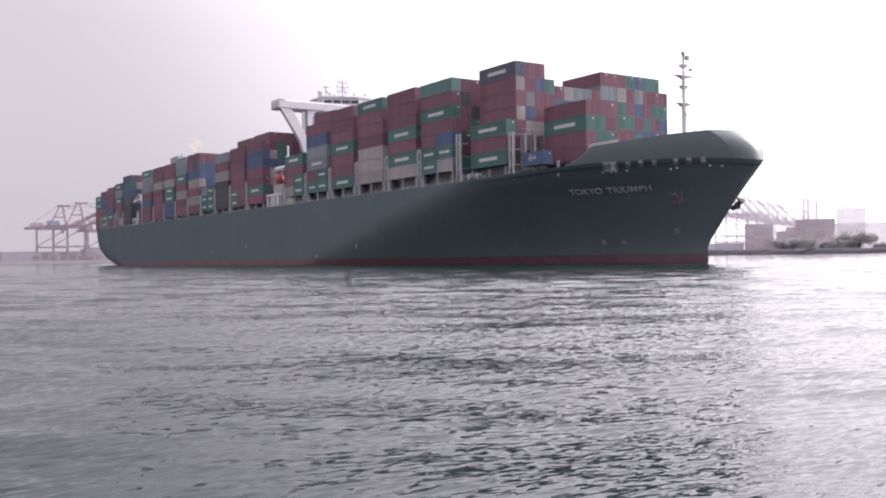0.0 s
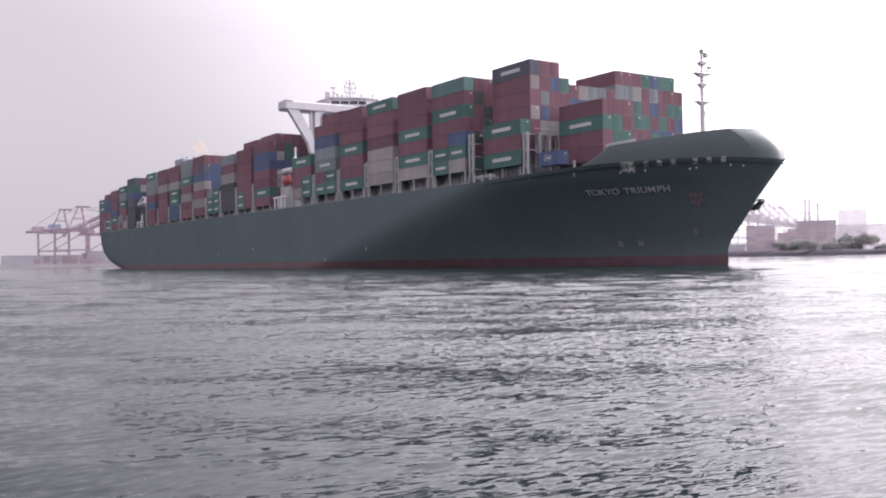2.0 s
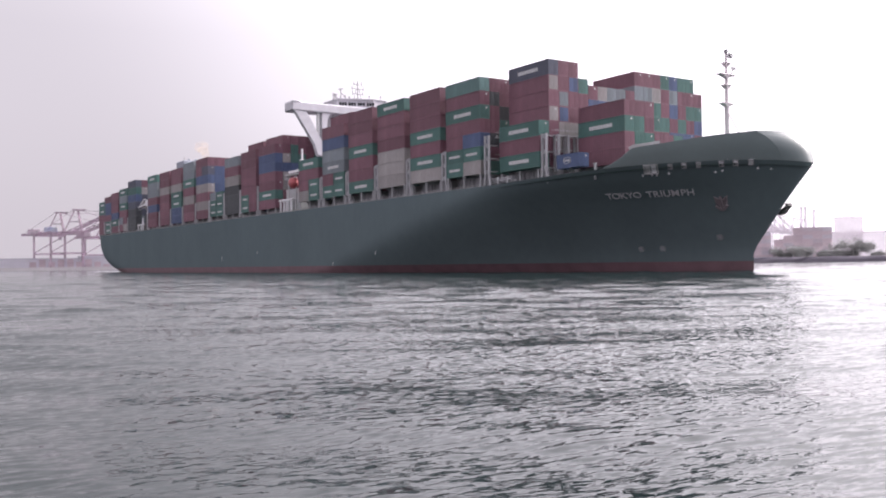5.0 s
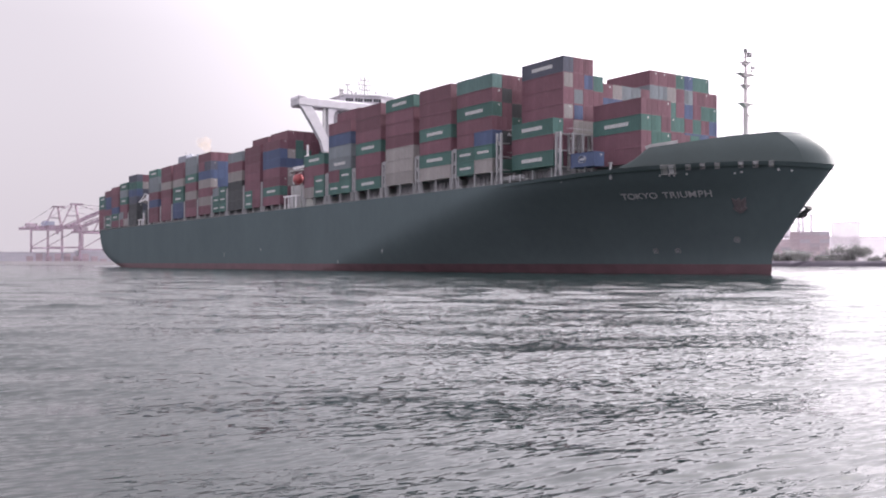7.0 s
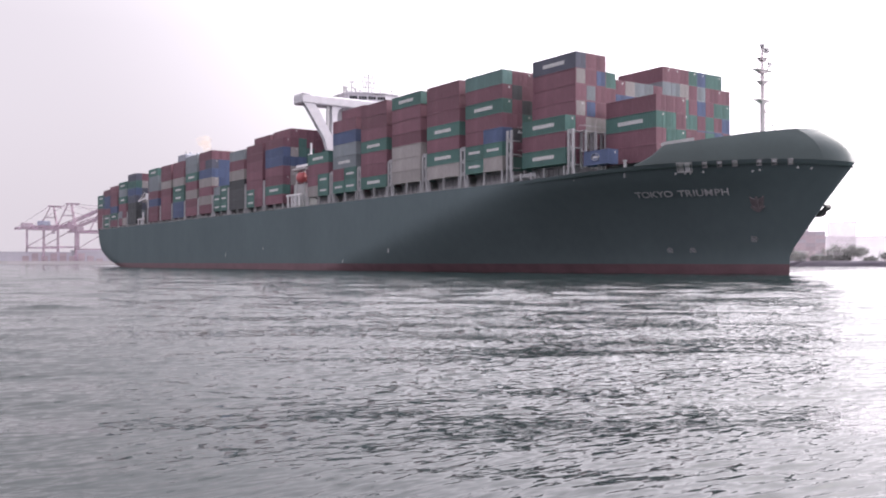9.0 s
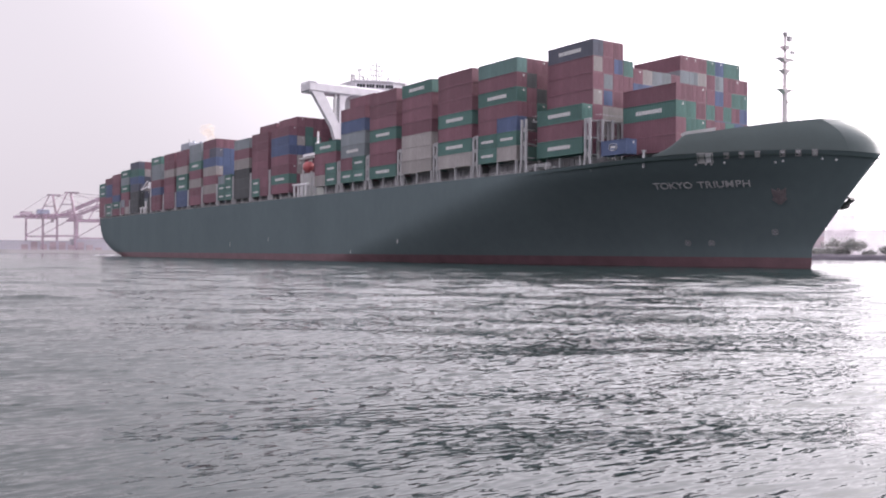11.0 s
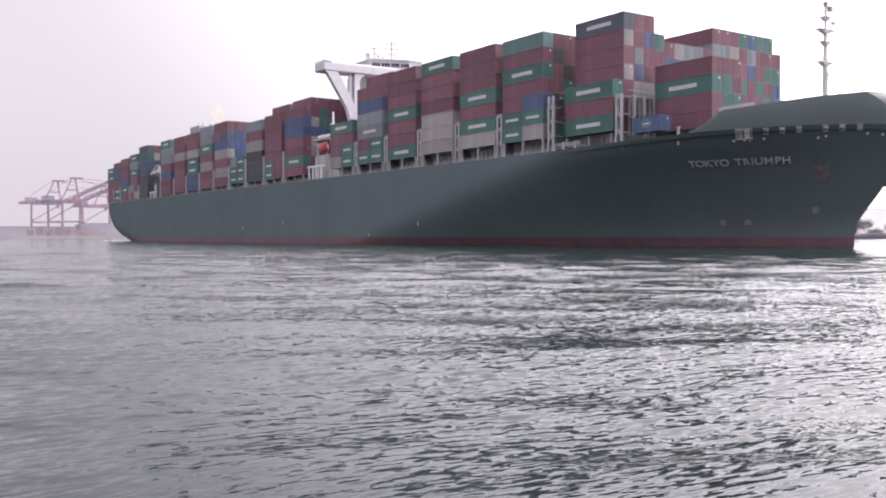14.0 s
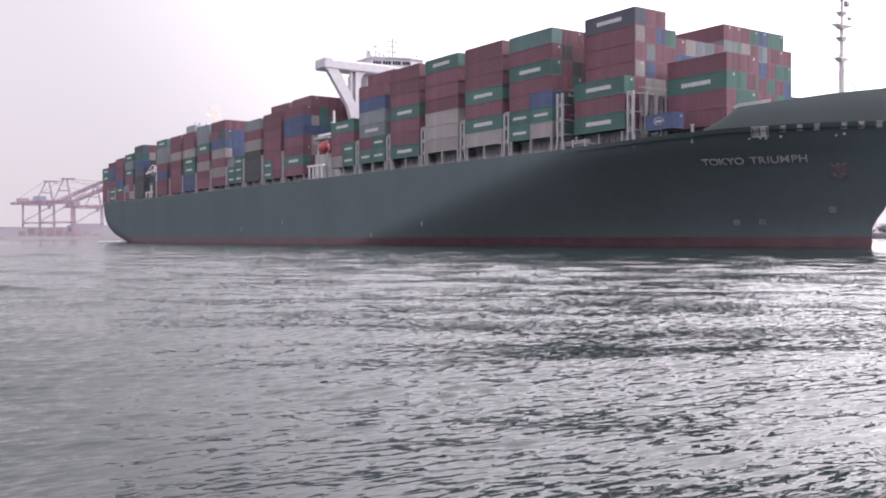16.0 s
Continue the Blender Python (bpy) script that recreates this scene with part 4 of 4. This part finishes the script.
def make_side_gear(ship):
    # white gangway frame beside the accommodation
    bm = bmesh.new()
    for x in (-143.6, -141.2, -139.6, -138.4, -136.4):
        box(bm, x - 0.22, -25.3, 16.6, x + 0.22, -24.9, 20.6)
    box(bm, -144.4, -25.4, 20.5, -135.8, -24.4, 20.95, 0.05)
    box(bm, -139.7, -25.3, 18.8, -138.2, -24.95, 19.1)
    part("gangway_frame", bm, WHITE, ship, "white gangway frame at the deck edge")
    # pipes and fittings along the deck edge before the foremost stacks
    bm = bmesh.new()
    for y, z in ((-23.6, 17.9), (-24.2, 18.2), (-23.9, 18.6)):
        beam(bm, (-44.5, y, z), (-36.5 - 2 * (z - 18), y, z), 0.28, sides=8)
    for x in (-44, -41, -38):
        box(bm, x - 0.2, -24.5, 17.0, x + 0.2, -23.4, 18.8)
    part("deck_pipe", bm, LASH_GREY, ship, "pale grey pipes along the deck edge")
    # lifeboat and its davit
    bm = bmesh.new()
    rings = []
    for k in range(9):
        u = -1 + k / 4
        r = (1 - abs(u) ** 3) ** 0.5 if abs(u) < 1 else 0.05
        rings.append([bm.verts.new((-137.2 + u * 2.1, -24.0 + 1.2 * r * math.cos(a_), 25.4 + (1.6 if math.sin(a_) > 0 else 1.5) * r * math.sin(a_))) for a_ in np.linspace(0, 2 * math.pi, 13)[:-1]])
    for k in range(8):
        for j in range(12):
            bm.faces.new((rings[k][j], rings[k][(j + 1) % 12], rings[k + 1][(j + 1) % 12], rings[k + 1][j]))
    bm.faces.new(rings[0])
    bm.faces.new(rings[-1][::-1])
    part("lifeboat", bm, ORANGE, ship, "bright orange enclosed lifeboat", smooth=True)
    bm = bmesh.new()
    box(bm, -141.5, -24.8, 27.6, -133.6, -23.4, 28.0, 0.05)
    for x in (-141.3, -136.2):
        beam(bm, (x, -23.6, 16.6), (x, -23.6, 27.8), 0.35)
        beam(bm, (x, -23.6, 27.6), (x, -24.6, 26.5), 0.25)
    part("davit", bm, PALE_GREY, ship, "pale grey lifeboat davit")
    bm = bmesh.new()
    box(bm, -145.4, -22.5, 16.6, -135.4, -16.2, 24.0, 0.05)
    part("side_house", bm, PALE_GREY, ship)
    # white stores crane
    bm = bmesh.new()
    beam(bm, (-134.2, -22.6, 26.5), (-134.2, -22.6, 34.8), 0.6, sides=10)
    box(bm, -134.9, -23.2, 30.4, -133.5, -22.0, 31.8, 0.1)
    beam(bm, (-134.2, -22.6, 29.0), (-140.5, -23.8, 28.7), 0.6)
    part("stores_crane", bm, WHITE, ship, "white stores crane by the accommodation")
    # gear by the engine casing
    bm = bmesh.new()
    beam(bm, (-279.5, -24, 16.6), (-279.5, -24, 29.3), 0.7, sides=8)
    beam(bm, (-279.0, -24, 28.6), (-291.5, -24.4, 27.4), 0.5)
    beam(bm, (-279.5, -24, 29.6), (-284.5, -24.2, 30.4), 0.3)
    beam(bm, (-284.5, -24.2, 30.4), (-291.0, -24.4, 27.6), 0.2)
    box(bm, -280.6, -24.8, 27.2, -278.4, -23.2, 29.6, 0.1)
    part("provision_crane", bm, WHITE, ship, "white provision crane near the funnel")
    bm = bmesh.new()
    for x in (-290, -286, -283.4):
        box(bm, x - 0.25, -25.2, 16.6, x + 0.25, -24.7, 20 if x < -284 else 22.5)
    box(bm, -290.4, -25.3, 19.6, -282.6, -24.4, 20.0)
    part("stern_frame", bm, WHITE, ship, "white gangway frame near the stern")
    bm = bmesh.new()
    box(bm, -290.5, -22, 16.5, -277.3, 22, 24.5, 0.1)
    part("casing_house", bm, DARK_STEEL, ship)
    bm = bmesh.new()
    box(bm, -356.9, -24.9, 17.0, -355.6, -24.0, 18.6, 0.1)
    part("stern_winch", bm, WHITE, ship)


make_side_gear(ship)

# ---------------------------------------------------------------- wake and smoke
FOAM = mat("churned_foam", (0.75, 0.76, 0.78), 0.5, grain=0.2, scale=0.3, fine=3)


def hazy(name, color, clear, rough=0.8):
    """A part see-through surface; for far things it paints the haze in."""
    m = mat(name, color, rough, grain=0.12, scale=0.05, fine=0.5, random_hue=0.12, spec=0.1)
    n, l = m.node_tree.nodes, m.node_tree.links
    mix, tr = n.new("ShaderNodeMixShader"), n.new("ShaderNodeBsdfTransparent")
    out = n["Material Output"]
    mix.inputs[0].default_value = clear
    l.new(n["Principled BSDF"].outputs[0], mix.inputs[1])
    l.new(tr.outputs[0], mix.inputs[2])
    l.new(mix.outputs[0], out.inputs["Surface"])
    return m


SMOKE = hazy("thin_brown_smoke", (0.98, 0.74, 0.46), 0.93)


SMOKE_Y = 2.5


def make_wake():
    r = random.Random(3)
    bm = bmesh.new()
    for k in range(90):
        x, y = -326 - r.random() * 60, -24.5 + r.random() * 49
        ln, wd = 1.5 + r.random() * 5, 0.2 + r.random() * 0.5
        vs = [bm.verts.new((x + ln * u, y + wd * v, 0.10 + 0.25 * r.random())) for u, v in ((-1, 0), (-0.3, 0.8), (0.7, 0.5), (1, -0.1), (0.2, -0.9))]
        top = bm.faces.new(vs)
        ex = bmesh.ops.extrude_face_region(bm, geom=[top])
        for v in ex["geom"]:
            if isinstance(v, bmesh.types.BMVert):
                v.co.z -= 0.2
    ob = link_mesh("wake_foam", bm, FOAM)
    ob.matrix_basis = SHIP_AT
    tagged(ob, "pale streaks of churned foam astern of the ship", "foam", kind="stuff")
    MOVING.append(ob)
    sm = empty("exhaust_smoke", SHIP_AT @ pose(-284, 1.0, 48.4))
    tagged(sm, "faint yellow-brown exhaust smoke above the funnel", "smoke")
    for k in range(4):
        bm = bmesh.new()
        bmesh.ops.create_icosphere(bm, subdivisions=3, radius=0.9 + 0.35 * k)
        for v in bm.verts:
            v.co *= 1 + 0.5 * noise.noise(v.co * 0.9 + Vector((k * 5, 0, 0)))
            v.co.y *= 1.5
        part("puff", bm, SMOKE, sm, smooth=True, at=pose(-k * 0.6, SMOKE_Y - 0.9 * k + r.uniform(-0.4, 0.4), 0.4 + k * 1.7))
    MOVING.append(sm)


make_wake()

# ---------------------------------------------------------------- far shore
# distance haze is put into these pale, part see-through colours
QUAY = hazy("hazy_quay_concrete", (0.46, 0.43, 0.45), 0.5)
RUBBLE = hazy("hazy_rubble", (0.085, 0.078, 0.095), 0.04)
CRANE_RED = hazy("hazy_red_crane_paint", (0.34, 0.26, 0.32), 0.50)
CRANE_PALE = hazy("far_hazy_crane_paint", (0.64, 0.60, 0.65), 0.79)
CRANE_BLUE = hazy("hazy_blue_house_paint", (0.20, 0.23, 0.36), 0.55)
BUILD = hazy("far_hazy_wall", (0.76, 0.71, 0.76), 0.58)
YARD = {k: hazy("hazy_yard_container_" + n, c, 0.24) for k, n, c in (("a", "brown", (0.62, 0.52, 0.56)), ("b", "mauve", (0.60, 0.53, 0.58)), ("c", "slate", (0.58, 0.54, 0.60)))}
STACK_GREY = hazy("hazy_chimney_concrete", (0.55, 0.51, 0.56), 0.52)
# foliage and bark lightened and thinned to carry the haze
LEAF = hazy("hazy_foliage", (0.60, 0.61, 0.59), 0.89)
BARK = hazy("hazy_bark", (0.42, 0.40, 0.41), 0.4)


def shore(name, pts, z, material, label, slope=0.0):
    """A bank of land: its outline, its height, and how far its foot spreads."""
    bm = bmesh.new()
    cx, cy = sum(p[0] for p in pts) / len(pts), sum(p[1] for p in pts) / len(pts)
    lo = []
    for px, py in pts:
        d = Vector((px - cx, py - cy)).normalized() * slope
        lo.append(bm.verts.new((px + d.x, py + d.y, -1)))
    hi = [bm.verts.new((px, py, z)) for px, py in pts]
    n = len(pts)
    for k in range(n):
        bm.faces.new((lo[k], lo[(k + 1) % n], hi[(k + 1) % n], hi[k]))
    bm.faces.new(hi)
    return tagged(link_mesh(name, bm, material), label, "quay", kind="structure")


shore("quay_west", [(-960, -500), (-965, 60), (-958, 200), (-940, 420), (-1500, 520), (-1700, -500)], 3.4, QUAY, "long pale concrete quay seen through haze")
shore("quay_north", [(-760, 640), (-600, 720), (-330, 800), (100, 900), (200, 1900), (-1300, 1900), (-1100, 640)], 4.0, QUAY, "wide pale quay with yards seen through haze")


def make_breakwater():
    """A rubble bank with uneven armour stones."""
    bm = bmesh.new()
    r = random.Random(8)
    a_, b_ = Vector((-470, 452, 0)), Vector((-60, 690, 0))
    n = 90
    rows = []
    side = Vector((0.5, -0.86, 0))
    for k in range(n + 1):
        c = a_.lerp(b_, k / n)
        rows.append([bm.verts.new(c + side * o + Vector((r.uniform(-0.8, 0.8), r.uniform(-0.8, 0.8), z + (r.uniform(-0.16, 0.16) if z > 0 else 0)))) for o, z in ((9, -1), (7, 2.0), (5, 3.3), (-3, 3.5), (-7, 2.6), (-11, -1))])
    for k in range(n):
        for j in range(5):
            bm.faces.new((rows[k][j], rows[k + 1][j], rows[k + 1][j + 1], rows[k][j + 1]))
    bm.faces.new(rows[0])
    bm.faces.new(rows[-1][::-1])
    tagged(link_mesh("breakwater", bm, RUBBLE), "low dark rubble breakwater at the harbour mouth", "breakwater", kind="structure")
    shore("spit", [(-455, 470), (-65, 700), (-110, 790), (-480, 560)], 2.6, RUBBLE, "low dark bank behind the breakwater", 4)


make_breakwater()


def quay_crane(m, material, boom_up, label, house=None):
    """A ship-to-shore crane: local x points over the water, the landside legs stand at x = 0."""
    ob = empty("quay_crane", m)
    tagged(ob, label, "crane", "quay cranes")
    for x in (0, 30):
        for y in (-9, 9):
            bm = bmesh.new()
            box(bm, x - 1.0, y - 0.9, 0, x + 1.0, y + 0.9, 34.5)
            box(bm, x - 1.4, y - 3.2, 0, x + 1.4, y + 3.2, 1.8)
            part("leg", bm, material, ob)
    for y in (-9, 9):
        bm = bmesh.new()
        beam(bm, (0, y, 14), (30, y, 14), 1.5)
        beam(bm, (0, y, 33.5), (30, y, 33.5), 1.8)
        beam(bm, (0, y, 15), (28, y, 32.6), 0.9)
        part("side_frame", bm, material, ob)
    for x in (0, 30):
        bm = bmesh.new()
        beam(bm, (x, -9, 12), (x, 9, 12), 1.6)
        beam(bm, (x, -9, 33.5), (x, 9, 33.5), 1.8)
        part("cross_beam", bm, material, ob)
    bm = bmesh.new()
    for y in (-3.2, 3.2):
        beam(bm, (-12, y, 34), (34, y, 36), 1.6, 2.4)
    for x in range(-11, 34, 6):
        beam(bm, (x, -3.2, 34.6), (x, 3.2, 34.6), 0.6)
    part("girder", bm, material, ob)
    bm = bmesh.new()
    a_ = radians(boom_up)
    tip = Vector((34 + 50 * math.cos(a_), 0, 36 + 50 * math.sin(a_)))
    for y in (-3.0, 3.0):
        o = Vector((0, y, 0))
        lo = Vector((34, 0, 36))
        up = Vector((-math.sin(a_), 0, math.cos(a_))) * 3.0
        beam(bm, lo + o, tip + o, 2.0, 3.0)
        beam(bm, lo + o + up, tip + o + up * 0.4, 1.0)
        for k in range(10):
            p, q = lo.lerp(tip, k / 10) + o, lo.lerp(tip, (k + 1) / 10) + o
            beam(bm, p, q + up * (1 - 0.06 * (k + 1)), 0.45)
    part("boom", bm, material, ob)
    bm = bmesh.new()
    for y in (-3.5, 3.5):
        beam(bm, (29.5, y * 2.4, 34.5), (25.5, y * 0.9, 58), 1.4)
        beam(bm, (12, y * 1.6, 34.5), (22.5, y * 0.9, 58), 1.1)
        beam(bm, (17.3, y * 1.2, 46), (27.6, y * 1.5, 46), 0.8)
        beam(bm, (20, y * 1.0, 58), (33, y * 0.9, 58), 1.3)
    for x in (21, 26, 32):
        beam(bm, (x, -3.2, 58), (x, 3.2, 58), 0.9)
    part("apex_frame", bm, material, ob)
    hinge = Vector((34, 0, 36))
    for p, q in (((26, 0, 58), hinge.lerp(tip, 0.55)), ((26, 0, 58), hinge.lerp(tip, 0.9)), ((21, 0, 58), (-10, 0, 35))):
        bm = bmesh.new()
        beam(bm, p, q, 0.5)
        part("stay", bm, material, ob)
    bm = bmesh.new()
    box(bm, -6, -4, 35.6, 6, 4, 40, 0.3)
    part("machinery_house", bm, house or material, ob)
    bm = bmesh.new()
    box(bm, 24, 2, 29, 27, 5, 32.5, 0.2)
    part("cab", bm, material, ob)
    return ob


def bearing(yaw, dist, z, turn):
    """A spot at a yaw to the left of +y as seen from the harbour's middle, and a turn about the upright."""
    return pose(-dist * math.sin(radians(yaw)), dist * math.cos(radians(yaw)), z, 0, 0, turn)


quay_crane(pose(-985, 187, 3.4, 0, 0, 80), CRANE_RED, 24, "haze-paled red quay crane with a half-raised boom", CRANE_BLUE)
quay_crane(pose(-1040, 181, 3.4, 0, 0, 80), CRANE_RED, 27, "haze-paled red quay crane behind its neighbour")
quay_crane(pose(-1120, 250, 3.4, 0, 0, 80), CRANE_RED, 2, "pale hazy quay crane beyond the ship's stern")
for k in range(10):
    quay_crane(bearing(37.9 - 0.50 * k + 0.004 * k * k, 940 + 62 * k, 4.0, 217), CRANE_PALE, 47, "far haze-paled pink quay crane with a raised boom")


def box_mesh(name, l_, w, h, material):
    bm = bmesh.new()
    box(bm, 0, 0, 0, l_, w, h, 0.06)
    for k in range(5):
        box(bm, l_ * (k + 0.5) / 5 - 0.2, -0.06, 0.2, l_ * (k + 0.5) / 5 + 0.2, 0, h - 0.2)
    return mesh_of(name, bm, material)


def yard_stack(m, columns, deep, label):
    """Stacked boxes in a yard; columns gives the tiers along the row."""
    ob = empty("container_stack", m)
    tagged(ob, label, "container stack", "yard stacks")
    r = random.Random(len(columns) * 7 + deep)
    for c, tiers in enumerate(columns):
        for d in range(deep):
            for t in range(tiers):
                k = r.choice("aaabc")
                p = new("container", shared(("yard", k), lambda: box_mesh("yard_container", 6.06, 2.44, 2.56, YARD[k])))
                p.parent, p.matrix_basis = ob, pose(c * 6.07, d * 2.5, t * 2.57)
    return ob


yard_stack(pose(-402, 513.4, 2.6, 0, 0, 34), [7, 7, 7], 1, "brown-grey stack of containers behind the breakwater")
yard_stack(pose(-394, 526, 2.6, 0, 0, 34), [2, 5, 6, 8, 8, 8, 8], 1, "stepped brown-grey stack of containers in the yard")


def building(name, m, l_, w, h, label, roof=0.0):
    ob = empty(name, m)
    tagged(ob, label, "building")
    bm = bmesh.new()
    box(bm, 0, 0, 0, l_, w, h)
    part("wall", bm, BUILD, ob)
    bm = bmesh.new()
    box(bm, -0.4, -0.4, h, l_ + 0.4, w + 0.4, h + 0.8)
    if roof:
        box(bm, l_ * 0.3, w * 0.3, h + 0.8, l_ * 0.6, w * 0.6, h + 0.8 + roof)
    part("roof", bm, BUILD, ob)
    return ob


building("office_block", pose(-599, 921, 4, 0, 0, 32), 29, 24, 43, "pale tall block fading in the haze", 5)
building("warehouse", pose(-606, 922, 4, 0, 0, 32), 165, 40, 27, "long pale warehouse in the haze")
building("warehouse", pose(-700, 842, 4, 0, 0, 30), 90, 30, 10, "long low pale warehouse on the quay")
# shed grey with the haze mixed into it
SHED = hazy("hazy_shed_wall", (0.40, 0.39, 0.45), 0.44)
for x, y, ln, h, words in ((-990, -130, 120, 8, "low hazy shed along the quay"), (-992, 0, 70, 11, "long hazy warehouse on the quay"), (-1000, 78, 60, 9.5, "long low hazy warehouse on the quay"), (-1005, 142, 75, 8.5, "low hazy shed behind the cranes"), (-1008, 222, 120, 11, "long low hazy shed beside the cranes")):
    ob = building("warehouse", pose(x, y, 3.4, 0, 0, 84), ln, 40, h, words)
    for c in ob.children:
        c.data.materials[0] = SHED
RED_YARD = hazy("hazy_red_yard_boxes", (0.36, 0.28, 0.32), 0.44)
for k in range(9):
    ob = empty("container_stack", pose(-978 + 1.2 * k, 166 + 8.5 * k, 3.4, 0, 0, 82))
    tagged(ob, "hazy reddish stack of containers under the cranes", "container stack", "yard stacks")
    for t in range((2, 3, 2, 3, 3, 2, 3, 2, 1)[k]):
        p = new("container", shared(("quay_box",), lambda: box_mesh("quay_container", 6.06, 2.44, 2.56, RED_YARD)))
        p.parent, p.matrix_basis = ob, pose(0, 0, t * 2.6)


def chimney(m, h, label):
    ob = empty("chimney", m)
    tagged(ob, label, "chimney", "power station chimneys")
    bm = bmesh.new()
    bmesh.ops.create_cone(bm, cap_ends=True, segments=14, radius1=1.8, radius2=1.4, depth=h, matrix=Matrix.Translation((0, 0, h / 2)))
    part("shaft", bm, STACK_GREY, ob)
    bm = bmesh.new()
    bmesh.ops.create_cone(bm, cap_ends=True, segments=14, radius1=1.7, radius2=1.7, depth=1.5, matrix=Matrix.Translation((0, 0, h)))
    part("rim", bm, STACK_GREY, ob)


for x, y, h in ((-627.5, 903.4, 56), (-623.9, 905.9, 56), (-616.8, 910.8, 52)):
    chimney(pose(x, y, 4), h, "slim pale chimney fading in the haze")


def tree(m, seed, tall, wide):
    ob = empty("tree", m)
    tagged(ob, "hazy grey-green leafy tree on the bank", "tree", "trees on the bank")
    r = random.Random(seed)
    bm = bmesh.new()
    bmesh.ops.create_cone(bm, cap_ends=True, segments=6, radius1=0.3, radius2=0.15, depth=tall * 0.6, matrix=Matrix.Translation((0, 0, tall * 0.3)))
    tips = []
    for k in range(6):
        u, z = r.uniform(0, 6.28), tall * r.uniform(0.3, 0.55)
        q = Vector((math.cos(u) * wide * 0.6, math.sin(u) * wide * 0.6, z + tall * r.uniform(0.1, 0.3)))
        beam(bm, (0, 0, z), q, 0.16)
        tips.append(q)
    part("trunk", bm, BARK, ob)
    vs, fs = [], []
    tips += [Vector((r.uniform(-1, 1) * wide * 0.5, r.uniform(-1, 1) * wide * 0.5, tall * r.uniform(0.4, 0.95))) for _ in range(9)]
    for c in tips:
        for _ in range(75):
            p = c + Vector((r.gauss(0, 1), r.gauss(0, 1), r.gauss(0, 0.75))) * wide * 0.24
            p.z = max(p.z, 0.4)
            d = [Vector((r.uniform(-1, 1), r.uniform(-1, 1), r.uniform(-1, 1))) * 0.8 for _ in range(2)]
            o = len(vs)
            vs += [p - d[0], p + d[1], p + d[0], p - d[1]]
            fs.append((o, o + 1, o + 2, o + 3))
    me = bpy.data.meshes.new("crown")
    me.from_pydata([tuple(v) for v in vs], [], fs)
    me.materials.append(LEAF)
    p = new("crown", me)
    p.parent = ob
    return ob


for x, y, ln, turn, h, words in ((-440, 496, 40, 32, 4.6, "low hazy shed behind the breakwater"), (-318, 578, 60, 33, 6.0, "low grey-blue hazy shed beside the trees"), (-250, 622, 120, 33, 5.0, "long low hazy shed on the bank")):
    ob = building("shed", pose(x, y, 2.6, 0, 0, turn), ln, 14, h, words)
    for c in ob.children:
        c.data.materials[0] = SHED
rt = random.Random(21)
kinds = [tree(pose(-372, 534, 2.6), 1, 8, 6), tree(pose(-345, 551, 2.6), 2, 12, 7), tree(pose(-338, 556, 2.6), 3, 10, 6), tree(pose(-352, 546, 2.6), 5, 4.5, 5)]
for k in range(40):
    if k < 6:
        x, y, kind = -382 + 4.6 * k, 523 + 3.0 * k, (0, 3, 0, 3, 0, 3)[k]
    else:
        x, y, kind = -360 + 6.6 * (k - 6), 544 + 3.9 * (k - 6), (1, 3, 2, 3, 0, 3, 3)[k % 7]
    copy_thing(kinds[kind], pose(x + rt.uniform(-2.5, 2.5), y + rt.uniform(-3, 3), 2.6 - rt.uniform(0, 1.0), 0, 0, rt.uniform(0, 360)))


def motions():
    for ob in MOVING:
        m0 = SHIP_AT.inverted() @ ob.matrix_basis
        walk(ob, [(t, pose(x, y, 0) @ m0) for t, x, y in SHIP_WAY])
    walk(water, [(0, pose(0, 0, 0)), (16, pose(8.0, -5.4, 0))])


motions()
